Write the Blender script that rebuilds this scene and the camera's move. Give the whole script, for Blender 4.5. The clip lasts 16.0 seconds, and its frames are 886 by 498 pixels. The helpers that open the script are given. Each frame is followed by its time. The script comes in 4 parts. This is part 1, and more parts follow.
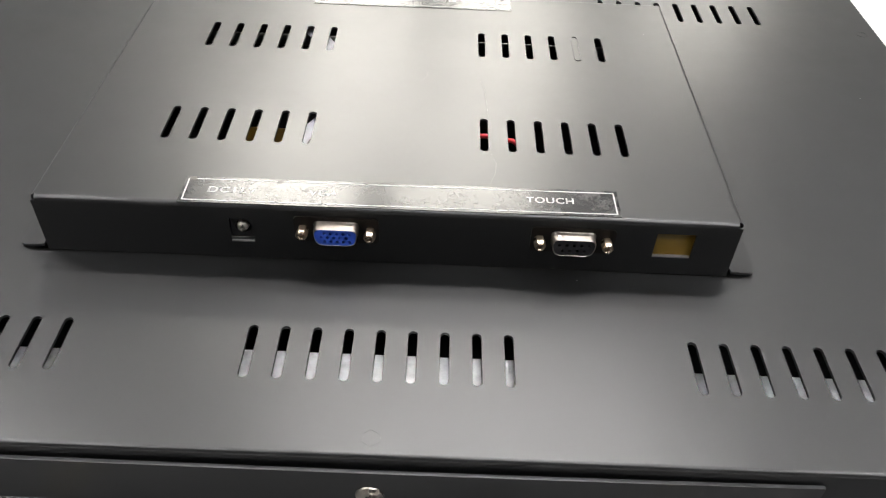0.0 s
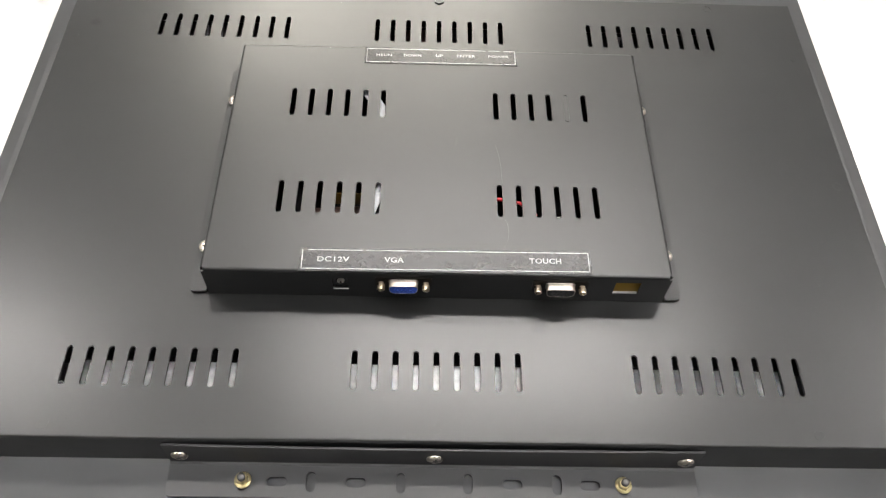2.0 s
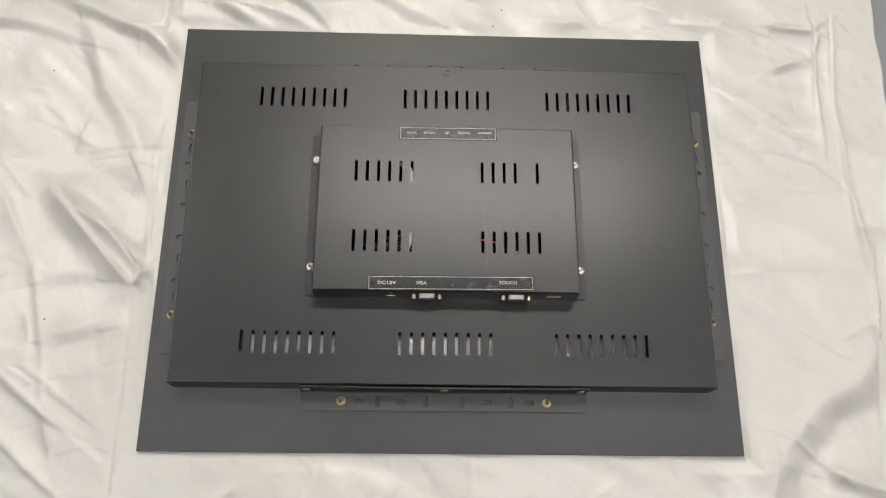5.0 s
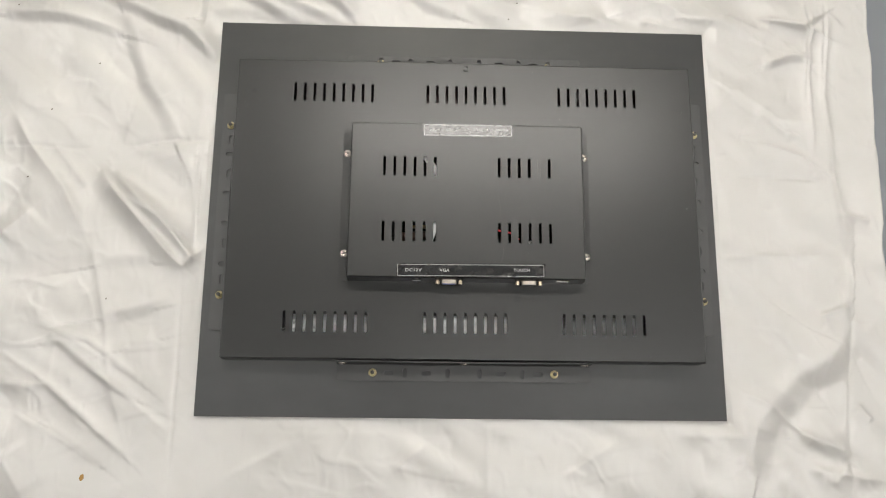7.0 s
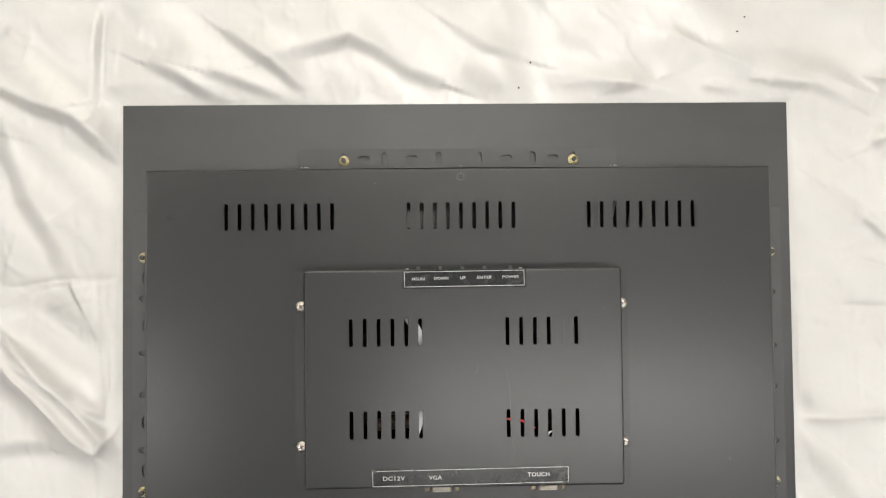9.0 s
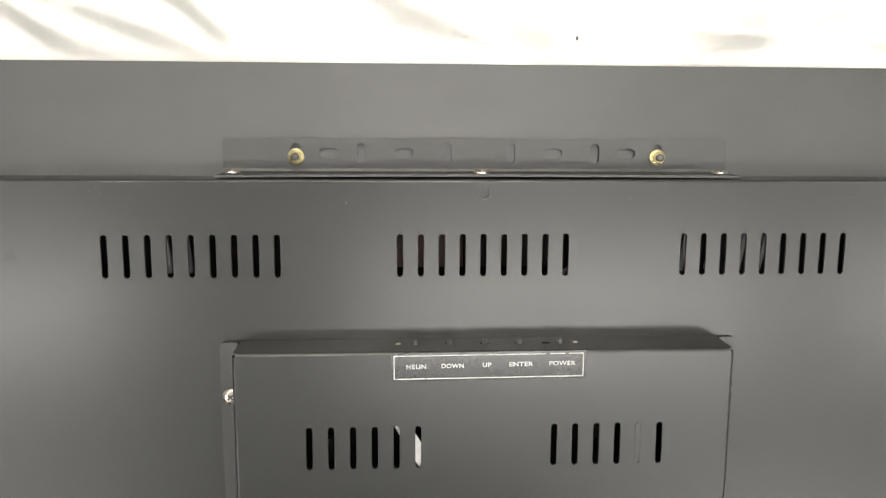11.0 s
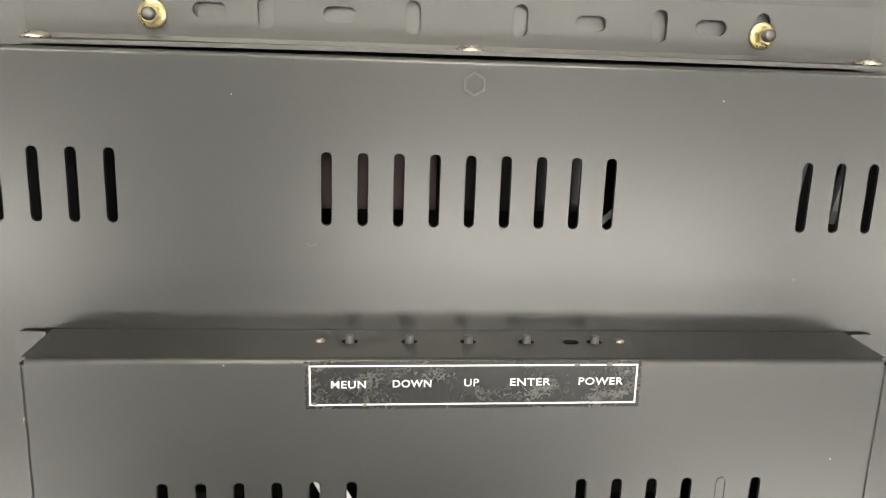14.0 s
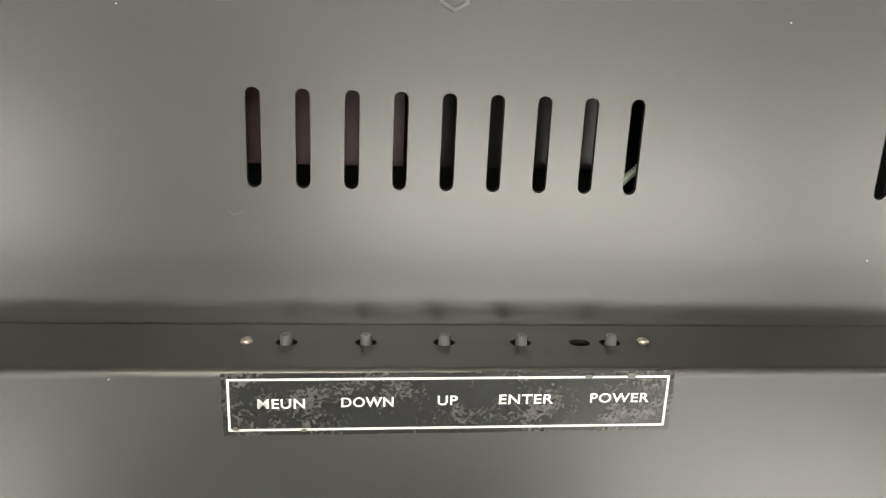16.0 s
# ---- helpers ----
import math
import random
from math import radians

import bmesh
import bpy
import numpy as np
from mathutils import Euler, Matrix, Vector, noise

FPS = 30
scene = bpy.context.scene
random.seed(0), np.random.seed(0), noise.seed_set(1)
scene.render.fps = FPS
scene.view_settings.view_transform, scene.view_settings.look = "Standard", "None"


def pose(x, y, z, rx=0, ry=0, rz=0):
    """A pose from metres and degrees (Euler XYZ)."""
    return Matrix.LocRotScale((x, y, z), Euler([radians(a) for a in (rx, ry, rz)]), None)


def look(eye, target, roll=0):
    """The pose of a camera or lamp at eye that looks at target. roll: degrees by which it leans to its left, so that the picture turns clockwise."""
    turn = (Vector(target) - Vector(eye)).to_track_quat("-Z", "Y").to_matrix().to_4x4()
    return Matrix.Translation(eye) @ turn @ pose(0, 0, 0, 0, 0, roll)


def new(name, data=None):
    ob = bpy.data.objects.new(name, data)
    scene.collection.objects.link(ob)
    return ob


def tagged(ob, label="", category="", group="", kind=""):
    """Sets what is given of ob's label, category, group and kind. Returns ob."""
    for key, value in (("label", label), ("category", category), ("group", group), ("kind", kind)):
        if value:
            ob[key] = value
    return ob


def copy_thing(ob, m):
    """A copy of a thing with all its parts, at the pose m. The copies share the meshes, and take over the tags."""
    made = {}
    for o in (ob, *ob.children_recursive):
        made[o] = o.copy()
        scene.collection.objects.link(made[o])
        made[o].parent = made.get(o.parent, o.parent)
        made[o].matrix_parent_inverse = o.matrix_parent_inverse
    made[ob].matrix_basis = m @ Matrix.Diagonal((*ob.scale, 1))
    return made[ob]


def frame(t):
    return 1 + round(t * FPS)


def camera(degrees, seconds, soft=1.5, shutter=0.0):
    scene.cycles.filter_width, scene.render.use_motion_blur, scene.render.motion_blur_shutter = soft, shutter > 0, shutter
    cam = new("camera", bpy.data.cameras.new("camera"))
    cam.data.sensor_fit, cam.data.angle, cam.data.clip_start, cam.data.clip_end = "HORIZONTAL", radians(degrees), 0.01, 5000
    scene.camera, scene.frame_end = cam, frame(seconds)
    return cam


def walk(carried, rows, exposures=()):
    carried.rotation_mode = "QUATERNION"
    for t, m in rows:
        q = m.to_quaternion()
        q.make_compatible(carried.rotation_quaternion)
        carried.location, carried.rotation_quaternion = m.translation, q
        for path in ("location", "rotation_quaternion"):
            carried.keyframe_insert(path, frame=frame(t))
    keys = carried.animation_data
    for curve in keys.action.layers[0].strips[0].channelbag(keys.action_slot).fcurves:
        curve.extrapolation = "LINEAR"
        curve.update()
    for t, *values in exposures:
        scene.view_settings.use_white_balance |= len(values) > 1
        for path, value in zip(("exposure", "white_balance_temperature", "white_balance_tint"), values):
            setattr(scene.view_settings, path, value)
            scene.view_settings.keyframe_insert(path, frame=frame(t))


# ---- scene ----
cam = camera(57.2, 16.0, soft=1.2)
PATH = [
    (0, (0.018, -0.315, 0.251), (0.035, 1.159, -1.101), 2.8),
    (0.5, (0.009, -0.323, 0.292), (0.034, 1.081, -1.133), 3.0),
    (1, (0.006, -0.327, 0.34), (0.038, 0.99, -1.164), 3.2),
    (1.5, (-0.002, -0.326, 0.395), (0.041, 0.885, -1.197), 3.2),
    (2, (-0.01, -0.324, 0.44), (0.045, 0.782, -1.225), 3.6),
    (2.5, (-0.011, -0.323, 0.498), (0.05, 0.668, -1.239), 4.2),
    (3, (-0.01, -0.318, 0.564), (0.05, 0.575, -1.224), 4.4),
    (3.5, (-0.016, -0.317, 0.63), (0.038, 0.473, -1.207), 4.5),
    (4, (-0.014, -0.316, 0.696), (0.043, 0.414, -1.166), 5.2),
    (4.2, (-0.011, -0.313, 0.717), (0.042, 0.397, -1.151), 4.9),
    (6.3, (-0.063, -0.282, 0.931), (0.012, 0.238, -0.999), 9.0),
    (6.5, (-0.061, -0.276, 0.931), (0.011, 0.219, -1.005), 9.1),
    (7, (-0.056, -0.252, 0.926), (0.011, 0.188, -1.024), 9.4),
    (7.5, (-0.028, -0.188, 0.906), (0.051, 0.175, -1.059), 12.9),
    (8, (0.003, -0.118, 0.874), (0.081, 0.157, -1.106), 16.2),
    (8.5, (-0.02, -0.002, 0.805), (0.048, 0.182, -1.185), 19.8),
    (9, (-0.033, 0.084, 0.727), (0.017, 0.148, -1.272), 37.4),
    (9.2, (-0.042, 0.105, 0.702), (0.014, 0.137, -1.297), 59.6),
    (11.3, (-0.049, 0.208, 0.432), (0.085, -0.143, -1.533), 159.4),
    (11.5, (-0.047, 0.208, 0.413), (0.091, -0.161, -1.548), 160.0),
    (12, (-0.041, 0.194, 0.374), (0.098, -0.192, -1.583), 161.2),
    (12.5, (-0.039, 0.195, 0.358), (0.112, -0.229, -1.591), 161.4),
    (13, (-0.037, 0.187, 0.336), (0.119, -0.255, -1.608), 161.7),
    (13.5, (-0.038, 0.186, 0.307), (0.13, -0.278, -1.631), 161.4),
    (14, (-0.03, 0.178, 0.286), (0.14, -0.299, -1.648), 161.7),
    (14.5, (-0.029, 0.177, 0.272), (0.141, -0.317, -1.659), 162.4),
    (15, (-0.03, 0.176, 0.255), (0.144, -0.358, -1.664), 163.4),
    (15.5, (-0.025, 0.17, 0.242), (0.168, -0.402, -1.665), 163.0),
    (16, (-0.02, 0.168, 0.223), (0.181, -0.431, -1.675), 163.1),
]
EXPOSURES = [(0.0, 1.9, 6200, 14), (1.5, 1.8, 6250, 14), (2.5, 1.68, 6510, 13), (3.5, 1.3, 6620, 13), (6.3, 0.7, 6480, 11), (6.5, 0.72, 6480, 11), (7.0, 0.84, 6500, 11), (8.0, 0.76, 6500, 11), (9.2, 1.1, 6480, 11), (11.3, 1.73, 6650, 9), (12.5, 2.06, 6780, 9), (16.0, 2.2, 6920, 8)]
walk(cam, [(t, look(eye, target, roll)) for t, eye, target, roll in PATH], EXPOSURES)

# ---- world, light and exposure ----
world = bpy.data.worlds.new("room_air")
scene.world = world
world.use_nodes = True
world.node_tree.nodes["Background"].inputs[0].default_value = (0.9, 0.95, 1.0, 1)
world.node_tree.nodes["Background"].inputs[1].default_value = 0.0

CEILING = 2.0          # height of the ceiling over the table top
FLOOR = -0.75
TUBE_POWER, FILL_TUBE_POWER, PANEL_POWER = 11.5, 4.2, 4.3      # radiance of the lamp diffusers
LAMP_COLOUR = (1.0, 0.962, 0.89)
FILL_COLOUR, PANEL_COLOUR = (0.985, 0.965, 0.92), (1.0, 0.95, 0.80)


# ---- materials ----
def material(name):
    m = bpy.data.materials.new(name)
    m.use_nodes = True
    nt = m.node_tree
    return m, nt, nt.nodes["Principled BSDF"]


def node(nt, kind, **values):
    n = nt.nodes.new(kind)
    for key, value in values.items():
        n.inputs[key].default_value = value
    return n


def coords(nt, scale=(1, 1, 1)):
    tc = nt.nodes.new("ShaderNodeTexCoord")
    mp = nt.nodes.new("ShaderNodeMapping")
    mp.inputs["Scale"].default_value = scale
    nt.links.new(tc.outputs["Object"], mp.inputs["Vector"])
    return mp.outputs["Vector"]


def ramp(nt, source, stops):
    r = nt.nodes.new("ShaderNodeValToRGB")
    el = r.color_ramp.elements
    while len(el) < len(stops):
        el.new(0.5)
    for e, (pos, value) in zip(el, stops):
        e.position = pos
        e.color = (value, value, value, 1) if not isinstance(value, tuple) else (*value, 1)
    nt.links.new(source, r.inputs["Fac"])
    return r.outputs["Color"]


def noise_tex(nt, vector, scale, detail=3.0, rough=0.5):
    n = node(nt, "ShaderNodeTexNoise", Scale=scale, Detail=detail, Roughness=rough)
    nt.links.new(vector, n.inputs["Vector"])
    return n.outputs["Fac"]


def mix(nt, fac, a, b):
    m = nt.nodes.new("ShaderNodeMix")
    m.data_type = "RGBA"
    nt.links.new(fac, m.inputs[0])
    for socket, value in ((m.inputs[6], a), (m.inputs[7], b)):
        if isinstance(value, tuple):
            socket.default_value = (*value, 1)
        else:
            nt.links.new(value, socket)
    return m.outputs[2]


def bump(nt, bsdf, height, strength, distance, under=None):
    b = node(nt, "ShaderNodeBump", Strength=strength, Distance=distance)
    nt.links.new(height, b.inputs["Height"])
    if under is not None:
        nt.links.new(under, b.inputs["Normal"])
    nt.links.new(b.outputs["Normal"], bsdf.inputs["Normal"])
    return b.outputs["Normal"]


def paint(name, colour, pale, rough, spread, spots=(), shine=0.95, coat=0.0):
    """Satin powder coat: orange-peel grain, handling smears and dust."""
    m, nt, bsdf = material(name)
    v = coords(nt)
    smear = noise_tex(nt, coords(nt, (1.0, 2.2, 1.0)), 14.0, 5.0, 0.6)
    dust = noise_tex(nt, v, 2600.0, 1.0)
    base = mix(nt, ramp(nt, smear, [(0.35, 0.0), (0.75, 1.0)]), colour, pale)
    base = mix(nt, ramp(nt, dust, [(0.80, 0.0), (0.86, 0.5)]), base, (0.16, 0.16, 0.15))
    nt.links.new(base, bsdf.inputs["Base Color"])
    gloss = ramp(nt, noise_tex(nt, v, 22.0, 6.0, 0.65), [(0.3, rough - spread), (0.7, rough + spread)])
    for x, y, r in spots:
        # a dull hand smear of ragged outline
        where = nt.nodes.new("ShaderNodeVectorMath")
        where.operation = "DISTANCE"
        nt.links.new(v, where.inputs[0])
        where.inputs[1].default_value = (x, y, 0.035)
        ragged = nt.nodes.new("ShaderNodeMath")
        ragged.operation = "MULTIPLY_ADD"
        nt.links.new(noise_tex(nt, coords(nt, (1.0, 1.8, 1.0)), 90.0, 4.0), ragged.inputs[0])
        ragged.inputs[1].default_value = -1.6 * r
        nt.links.new(where.outputs["Value"], ragged.inputs[2])
        mask = node(nt, "ShaderNodeMapRange")
        nt.links.new(ragged.outputs[0], mask.inputs["Value"])
        for key, value in (("From Min", -0.15 * r), ("From Max", -0.55 * r), ("To Min", 0.0), ("To Max", 0.40)):
            mask.inputs[key].default_value = value
        gloss = mix(nt, mask.outputs[0], gloss, (0.85, 0.85, 0.85))
    nt.links.new(gloss, bsdf.inputs["Roughness"])
    grain = bump(nt, bsdf, noise_tex(nt, v, 1500.0, 2.0), 0.02, 0.0002)
    bump(nt, bsdf, noise_tex(nt, v, 9.0, 2.0), 0.25, 0.0012, grain)
    bsdf.inputs["Specular IOR Level"].default_value = shine
    bsdf.inputs["Coat Weight"].default_value = coat
    bsdf.inputs["Coat Roughness"].default_value = 0.26
    return m


def metal(name, colour, rough, metallic=1.0, wear=0.15):
    m, nt, bsdf = material(name)
    v = coords(nt)
    n = noise_tex(nt, v, 260.0, 2.0)
    darker = tuple(c * 0.72 for c in colour)
    nt.links.new(mix(nt, ramp(nt, n, [(0.45, 0.0), (0.8, 1.0)]), colour, darker), bsdf.inputs["Base Color"])
    nt.links.new(ramp(nt, n, [(0.3, rough), (0.8, rough + wear)]), bsdf.inputs["Roughness"])
    bsdf.inputs["Metallic"].default_value = metallic
    return m


def plastic(name, colour, rough=0.4, scale=300.0, shine=0.5):
    m, nt, bsdf = material(name)
    n = noise_tex(nt, coords(nt), scale, 3.0)
    nt.links.new(mix(nt, n, tuple(c * 0.85 for c in colour), tuple(min(1, c * 1.12) for c in colour)), bsdf.inputs["Base Color"])
    bsdf.inputs["Roughness"].default_value = rough
    bsdf.inputs["Specular IOR Level"].default_value = shine
    bump(nt, bsdf, n, 0.1, 0.0003)
    return m


def film(name):
    """Black glossy printed film, mottled by its adhesive, frosted towards its two ends where the ink has gone."""
    m, nt, bsdf = material(name)
    v = coords(nt)

    def scaled(value, by, plus=None):
        n = nt.nodes.new("ShaderNodeMath")
        n.operation = "MULTIPLY_ADD"
        nt.links.new(value, n.inputs[0])
        n.inputs[1].default_value, n.inputs[2].default_value = by, 0.0
        if plus is not None:
            nt.links.new(plus, n.inputs[2])
        return n.outputs[0]

    along = nt.nodes.new("ShaderNodeSeparateXYZ")
    nt.links.new(v, along.inputs[0])
    ends = nt.nodes.new("ShaderNodeMath")
    ends.operation = "ABSOLUTE"
    nt.links.new(along.outputs["X"], ends.inputs[0])
    wear = scaled(noise_tex(nt, v, 1300.0, 2.0, 0.6), 0.55, scaled(noise_tex(nt, coords(nt, (1.0, 1.6, 1.0)), 75.0, 3.0, 0.6), 0.7, scaled(ends.outputs[0], 1.0)))
    wear = ramp(nt, wear, [(0.68, 0.0), (0.86, 1.0)])
    nt.links.new(mix(nt, wear, (0.007, 0.007, 0.008), (0.056, 0.054, 0.051)), bsdf.inputs["Base Color"])
    nt.links.new(ramp(nt, wear, [(0.0, 0.24), (1.0, 0.42)]), bsdf.inputs["Roughness"])
    bsdf.inputs["Specular IOR Level"].default_value = 0.45
    bsdf.inputs["Coat Weight"].default_value = 0.5
    bsdf.inputs["Coat Roughness"].default_value = 0.13
    bump(nt, bsdf, noise_tex(nt, v, 170.0, 3.0), 0.16, 0.0004)
    return m


def cloth_material(name):
    """White satin sheet: faint weave, dull grey handling marks, fine crumple."""
    m, nt, bsdf = material(name)
    v = coords(nt)
    tone = mix(nt, ramp(nt, noise_tex(nt, v, 6.0, 5.0, 0.6), [(0.3, 0.0), (0.75, 1.0)]), (0.63, 0.612, 0.59), (0.58, 0.562, 0.537))
    tone = mix(nt, ramp(nt, noise_tex(nt, v, 90.0, 2.0), [(0.78, 0.0), (0.86, 0.35)]), tone, (0.40, 0.37, 0.33))
    nt.links.new(tone, bsdf.inputs["Base Color"])
    bsdf.inputs["Roughness"].default_value = 0.35
    bsdf.inputs["Specular IOR Level"].default_value = 0.955
    bsdf.inputs["Sheen Weight"].default_value = 0.1
    bsdf.inputs["Coat Weight"].default_value = 0.5
    bsdf.inputs["Coat Roughness"].default_value = 0.3
    crumple = nt.nodes.new("ShaderNodeTexNoise")
    crumple.noise_type = "RIDGED_MULTIFRACTAL"
    crumple.inputs["Scale"].default_value = 16.0
    crumple.inputs["Detail"].default_value = 4.0
    nt.links.new(coords(nt, (1.0, 1.3, 1.0)), crumple.inputs["Vector"])
    under = bump(nt, bsdf, crumple.outputs["Fac"], 0.42, 0.009)
    # fine sharp crackle of pressed threads
    crackle = nt.nodes.new("ShaderNodeTexNoise")
    crackle.noise_type = "RIDGED_MULTIFRACTAL"
    crackle.inputs["Scale"].default_value = 34.0
    crackle.inputs["Detail"].default_value = 6.0
    crackle.inputs["Distortion"].default_value = 0.6
    nt.links.new(coords(nt, (1.5, 1.0, 1.0)), crackle.inputs["Vector"])
    under = bump(nt, bsdf, crackle.outputs["Fac"], 0.4, 0.0035, under)
    weave = noise_tex(nt, coords(nt, (1.0, 4.0, 1.0)), 700.0, 1.0)
    bump(nt, bsdf, weave, 0.08, 0.0003, under)
    return m


def wall_paint(name, colour, scale=4.0, rough=0.85):
    m, nt, bsdf = material(name)
    n = noise_tex(nt, coords(nt), scale, 6.0)
    nt.links.new(mix(nt, n, tuple(c * 0.93 for c in colour), tuple(min(0.9, c * 1.05) for c in colour)), bsdf.inputs["Base Color"])
    bsdf.inputs["Roughness"].default_value = rough
    bump(nt, bsdf, noise_tex(nt, coords(nt), 180.0, 3.0), 0.15, 0.001)
    return m


def glowing(name, colour, power):
    m, nt, bsdf = material(name)
    bsdf.inputs["Base Color"].default_value = (0.8, 0.8, 0.8, 1)
    bsdf.inputs["Emission Color"].default_value = (*colour, 1)
    bsdf.inputs["Emission Strength"].default_value = power
    return m


BLACK_PAINT = paint("satin_black_powder_coat", (0.0014, 0.0016, 0.0015), (0.0032, 0.0034, 0.0032), 0.42, 0.03, ((0.058, -0.105, 0.010), (-0.247, 0.135, 0.008)), 0.54, 0.75)
BRACKET_PAINT = paint("charcoal_bracket_coat", (0.019, 0.019, 0.0195), (0.024, 0.024, 0.024), 0.50, 0.04)
PLATE_PAINT = paint("matte_charcoal_coat", (0.030, 0.0305, 0.032), (0.037, 0.0375, 0.039), 0.52, 0.04)
FILM = film("glossy_label_film")
PRINT = plastic("white_print", (0.45, 0.45, 0.445), 0.35, 900.0)
CLOTH = cloth_material("white_satin")
NICKEL = metal("nickel_plate", (0.60, 0.545, 0.48), 0.22)
SHELL = metal("nickel_shell", (0.46, 0.415, 0.36), 0.28)
FLANGE = metal("dulled_flange_metal", (0.045, 0.04, 0.036), 0.4)
BRASSY = metal("brassy_nickel", (0.60, 0.49, 0.36), 0.24)
ZINC = metal("yellow_zinc", (0.64, 0.55, 0.32), 0.25)
STUD_STEEL = metal("dark_oxide_steel", (0.11, 0.108, 0.105), 0.33)
STEEL = metal("dull_steel", (0.42, 0.41, 0.40), 0.35)
PANEL_METAL = metal("bare_panel_metal", (0.91, 0.92, 0.935), 0.42, 0.25, 0.0)
# near-black colour that holds the shade of the interior
INNER_SHADE = plastic("dark_inner_shade", (0.005, 0.005, 0.006), 0.7, 120.0, 0.15)
BLUE = plastic("blue_nylon", (0.03, 0.09, 0.50), 0.38)
BLACK_PLASTIC = plastic("black_nylon", (0.014, 0.014, 0.015), 0.42)
GREY_PLASTIC = plastic("grey_button_plastic", (0.07, 0.07, 0.072), 0.45)
BOARD = plastic("dark_board", (0.003, 0.004, 0.0035), 0.75, 200.0, 0.05)
AMBER = plastic("amber_tape", (0.24, 0.145, 0.02), 0.35, 160.0)
BROWN = plastic("brown_sleeve", (0.045, 0.020, 0.012), 0.5, 200.0)
GREY_RIB = plastic("grey_inner_metal", (0.22, 0.22, 0.22), 0.5)
MAROON = plastic("maroon_film", (0.030, 0.012, 0.013), 0.28, 200.0, 0.4)
DARK_FILM = plastic("black_film", (0.0025, 0.0025, 0.003), 0.30, 200.0, 0.25)
RED = plastic("red_insulation", (0.65, 0.03, 0.04), 0.4)
WHITE_RIBBON = plastic("white_ribbon", (0.75, 0.75, 0.77), 0.4)
HOLE = plastic("contact_hole_black", (0.004, 0.004, 0.005), 0.7)
SCUFF_AND_GLINT = plastic("pale_scuff_and_glint", (0.05, 0.049, 0.047), 0.5, 800.0)
WORN = plastic("worn_film_silver", (0.062, 0.058, 0.053), 0.3, 700.0)
DIRT = plastic("dark_speck", (0.13, 0.11, 0.09), 0.8)
STAIN = plastic("ochre_stain", (0.36, 0.20, 0.05), 0.6, 400.0)
WALL = wall_paint("pale_wall_paint", (0.52, 0.515, 0.50))
SHADE_WALL = wall_paint("near_black_shade_wall", (0.032, 0.032, 0.031))
CEILING_PAINT = wall_paint("white_ceiling_tile", (0.775, 0.80, 0.82))
FLOOR_GREY = wall_paint("blue_grey_floor", (0.30, 0.32, 0.35), 9.0, 0.5)
TABLE_WOOD = wall_paint("pale_laminate", (0.45, 0.40, 0.33), 12.0, 0.5)
TUBE_GLOW = glowing("tube_diffuser", LAMP_COLOUR, TUBE_POWER)
FILL_TUBE_GLOW = glowing("fill_tube_diffuser", FILL_COLOUR, FILL_TUBE_POWER)
FILL_PANEL_GLOW = glowing("fill_panel_diffuser", PANEL_COLOUR, 6.0)
# added emitter at y 1.30, in place of a brightly lit stretch of ceiling
CEILING_FILL_GLOW = glowing("ceiling_fill_diffuser", LAMP_COLOUR, 2.4)
PANEL_GLOW = glowing("panel_diffuser", PANEL_COLOUR, PANEL_POWER)
LAMP_FRAME = wall_paint("white_lamp_frame", (0.75, 0.75, 0.75), 6.0, 0.5)


# ---- building helpers ----
def finish(name, bm, mat, parent=None, label="", smooth=None, flat_top=False):
    me = bpy.data.meshes.new(name)
    bmesh.ops.recalc_face_normals(bm, faces=bm.faces)
    if smooth is not None:
        for f in bm.faces:
            f.smooth = True
        for e in bm.edges:
            if len(e.link_faces) != 2 or e.calc_face_angle(0.0) > radians(smooth):
                e.smooth = False
    if flat_top:
        bm.normal_update()
        for f in bm.faces:
            if abs(f.normal.z) > 0.9999:
                f.smooth = False
    bm.to_mesh(me)
    bm.free()
    me.materials.append(mat)
    ob = new(name, me)
    if parent is not None:
        ob.parent = parent
    if label:
        tagged(ob, label)
    return ob


def part(name, bm, mat, parent, label="", smooth=30, flat_top=False):
    return finish(name, bm, mat, parent, label, smooth, flat_top)


def shared(name, source, parent, m):
    """A repeat of a part on the same mesh."""
    ob = new(name, source.data)
    ob.parent = parent
    ob.matrix_basis = m
    return ob


def thing(name, label, category, group="", kind="", m=None):
    ob = new(name)
    if m is not None:
        ob.matrix_basis = m
    return tagged(ob, label, category, group, kind)


def add_box(bm, x0, x1, y0, y1, z0, z1, bevel=0.0):
    vs = bmesh.ops.create_cube(bm, size=1.0)["verts"]
    for v in vs:
        v.co = Vector(((x0 + x1) / 2 + v.co.x * (x1 - x0), (y0 + y1) / 2 + v.co.y * (y1 - y0), (z0 + z1) / 2 + v.co.z * (z1 - z0)))
    if bevel:
        edges = list({e for v in vs for e in v.link_edges})
        bmesh.ops.bevel(bm, geom=edges, offset=bevel, segments=2, affect="EDGES", profile=0.5)


def box_mesh(*size, bevel=0.0):
    bm = bmesh.new()
    add_box(bm, *size, bevel=bevel)
    return bm


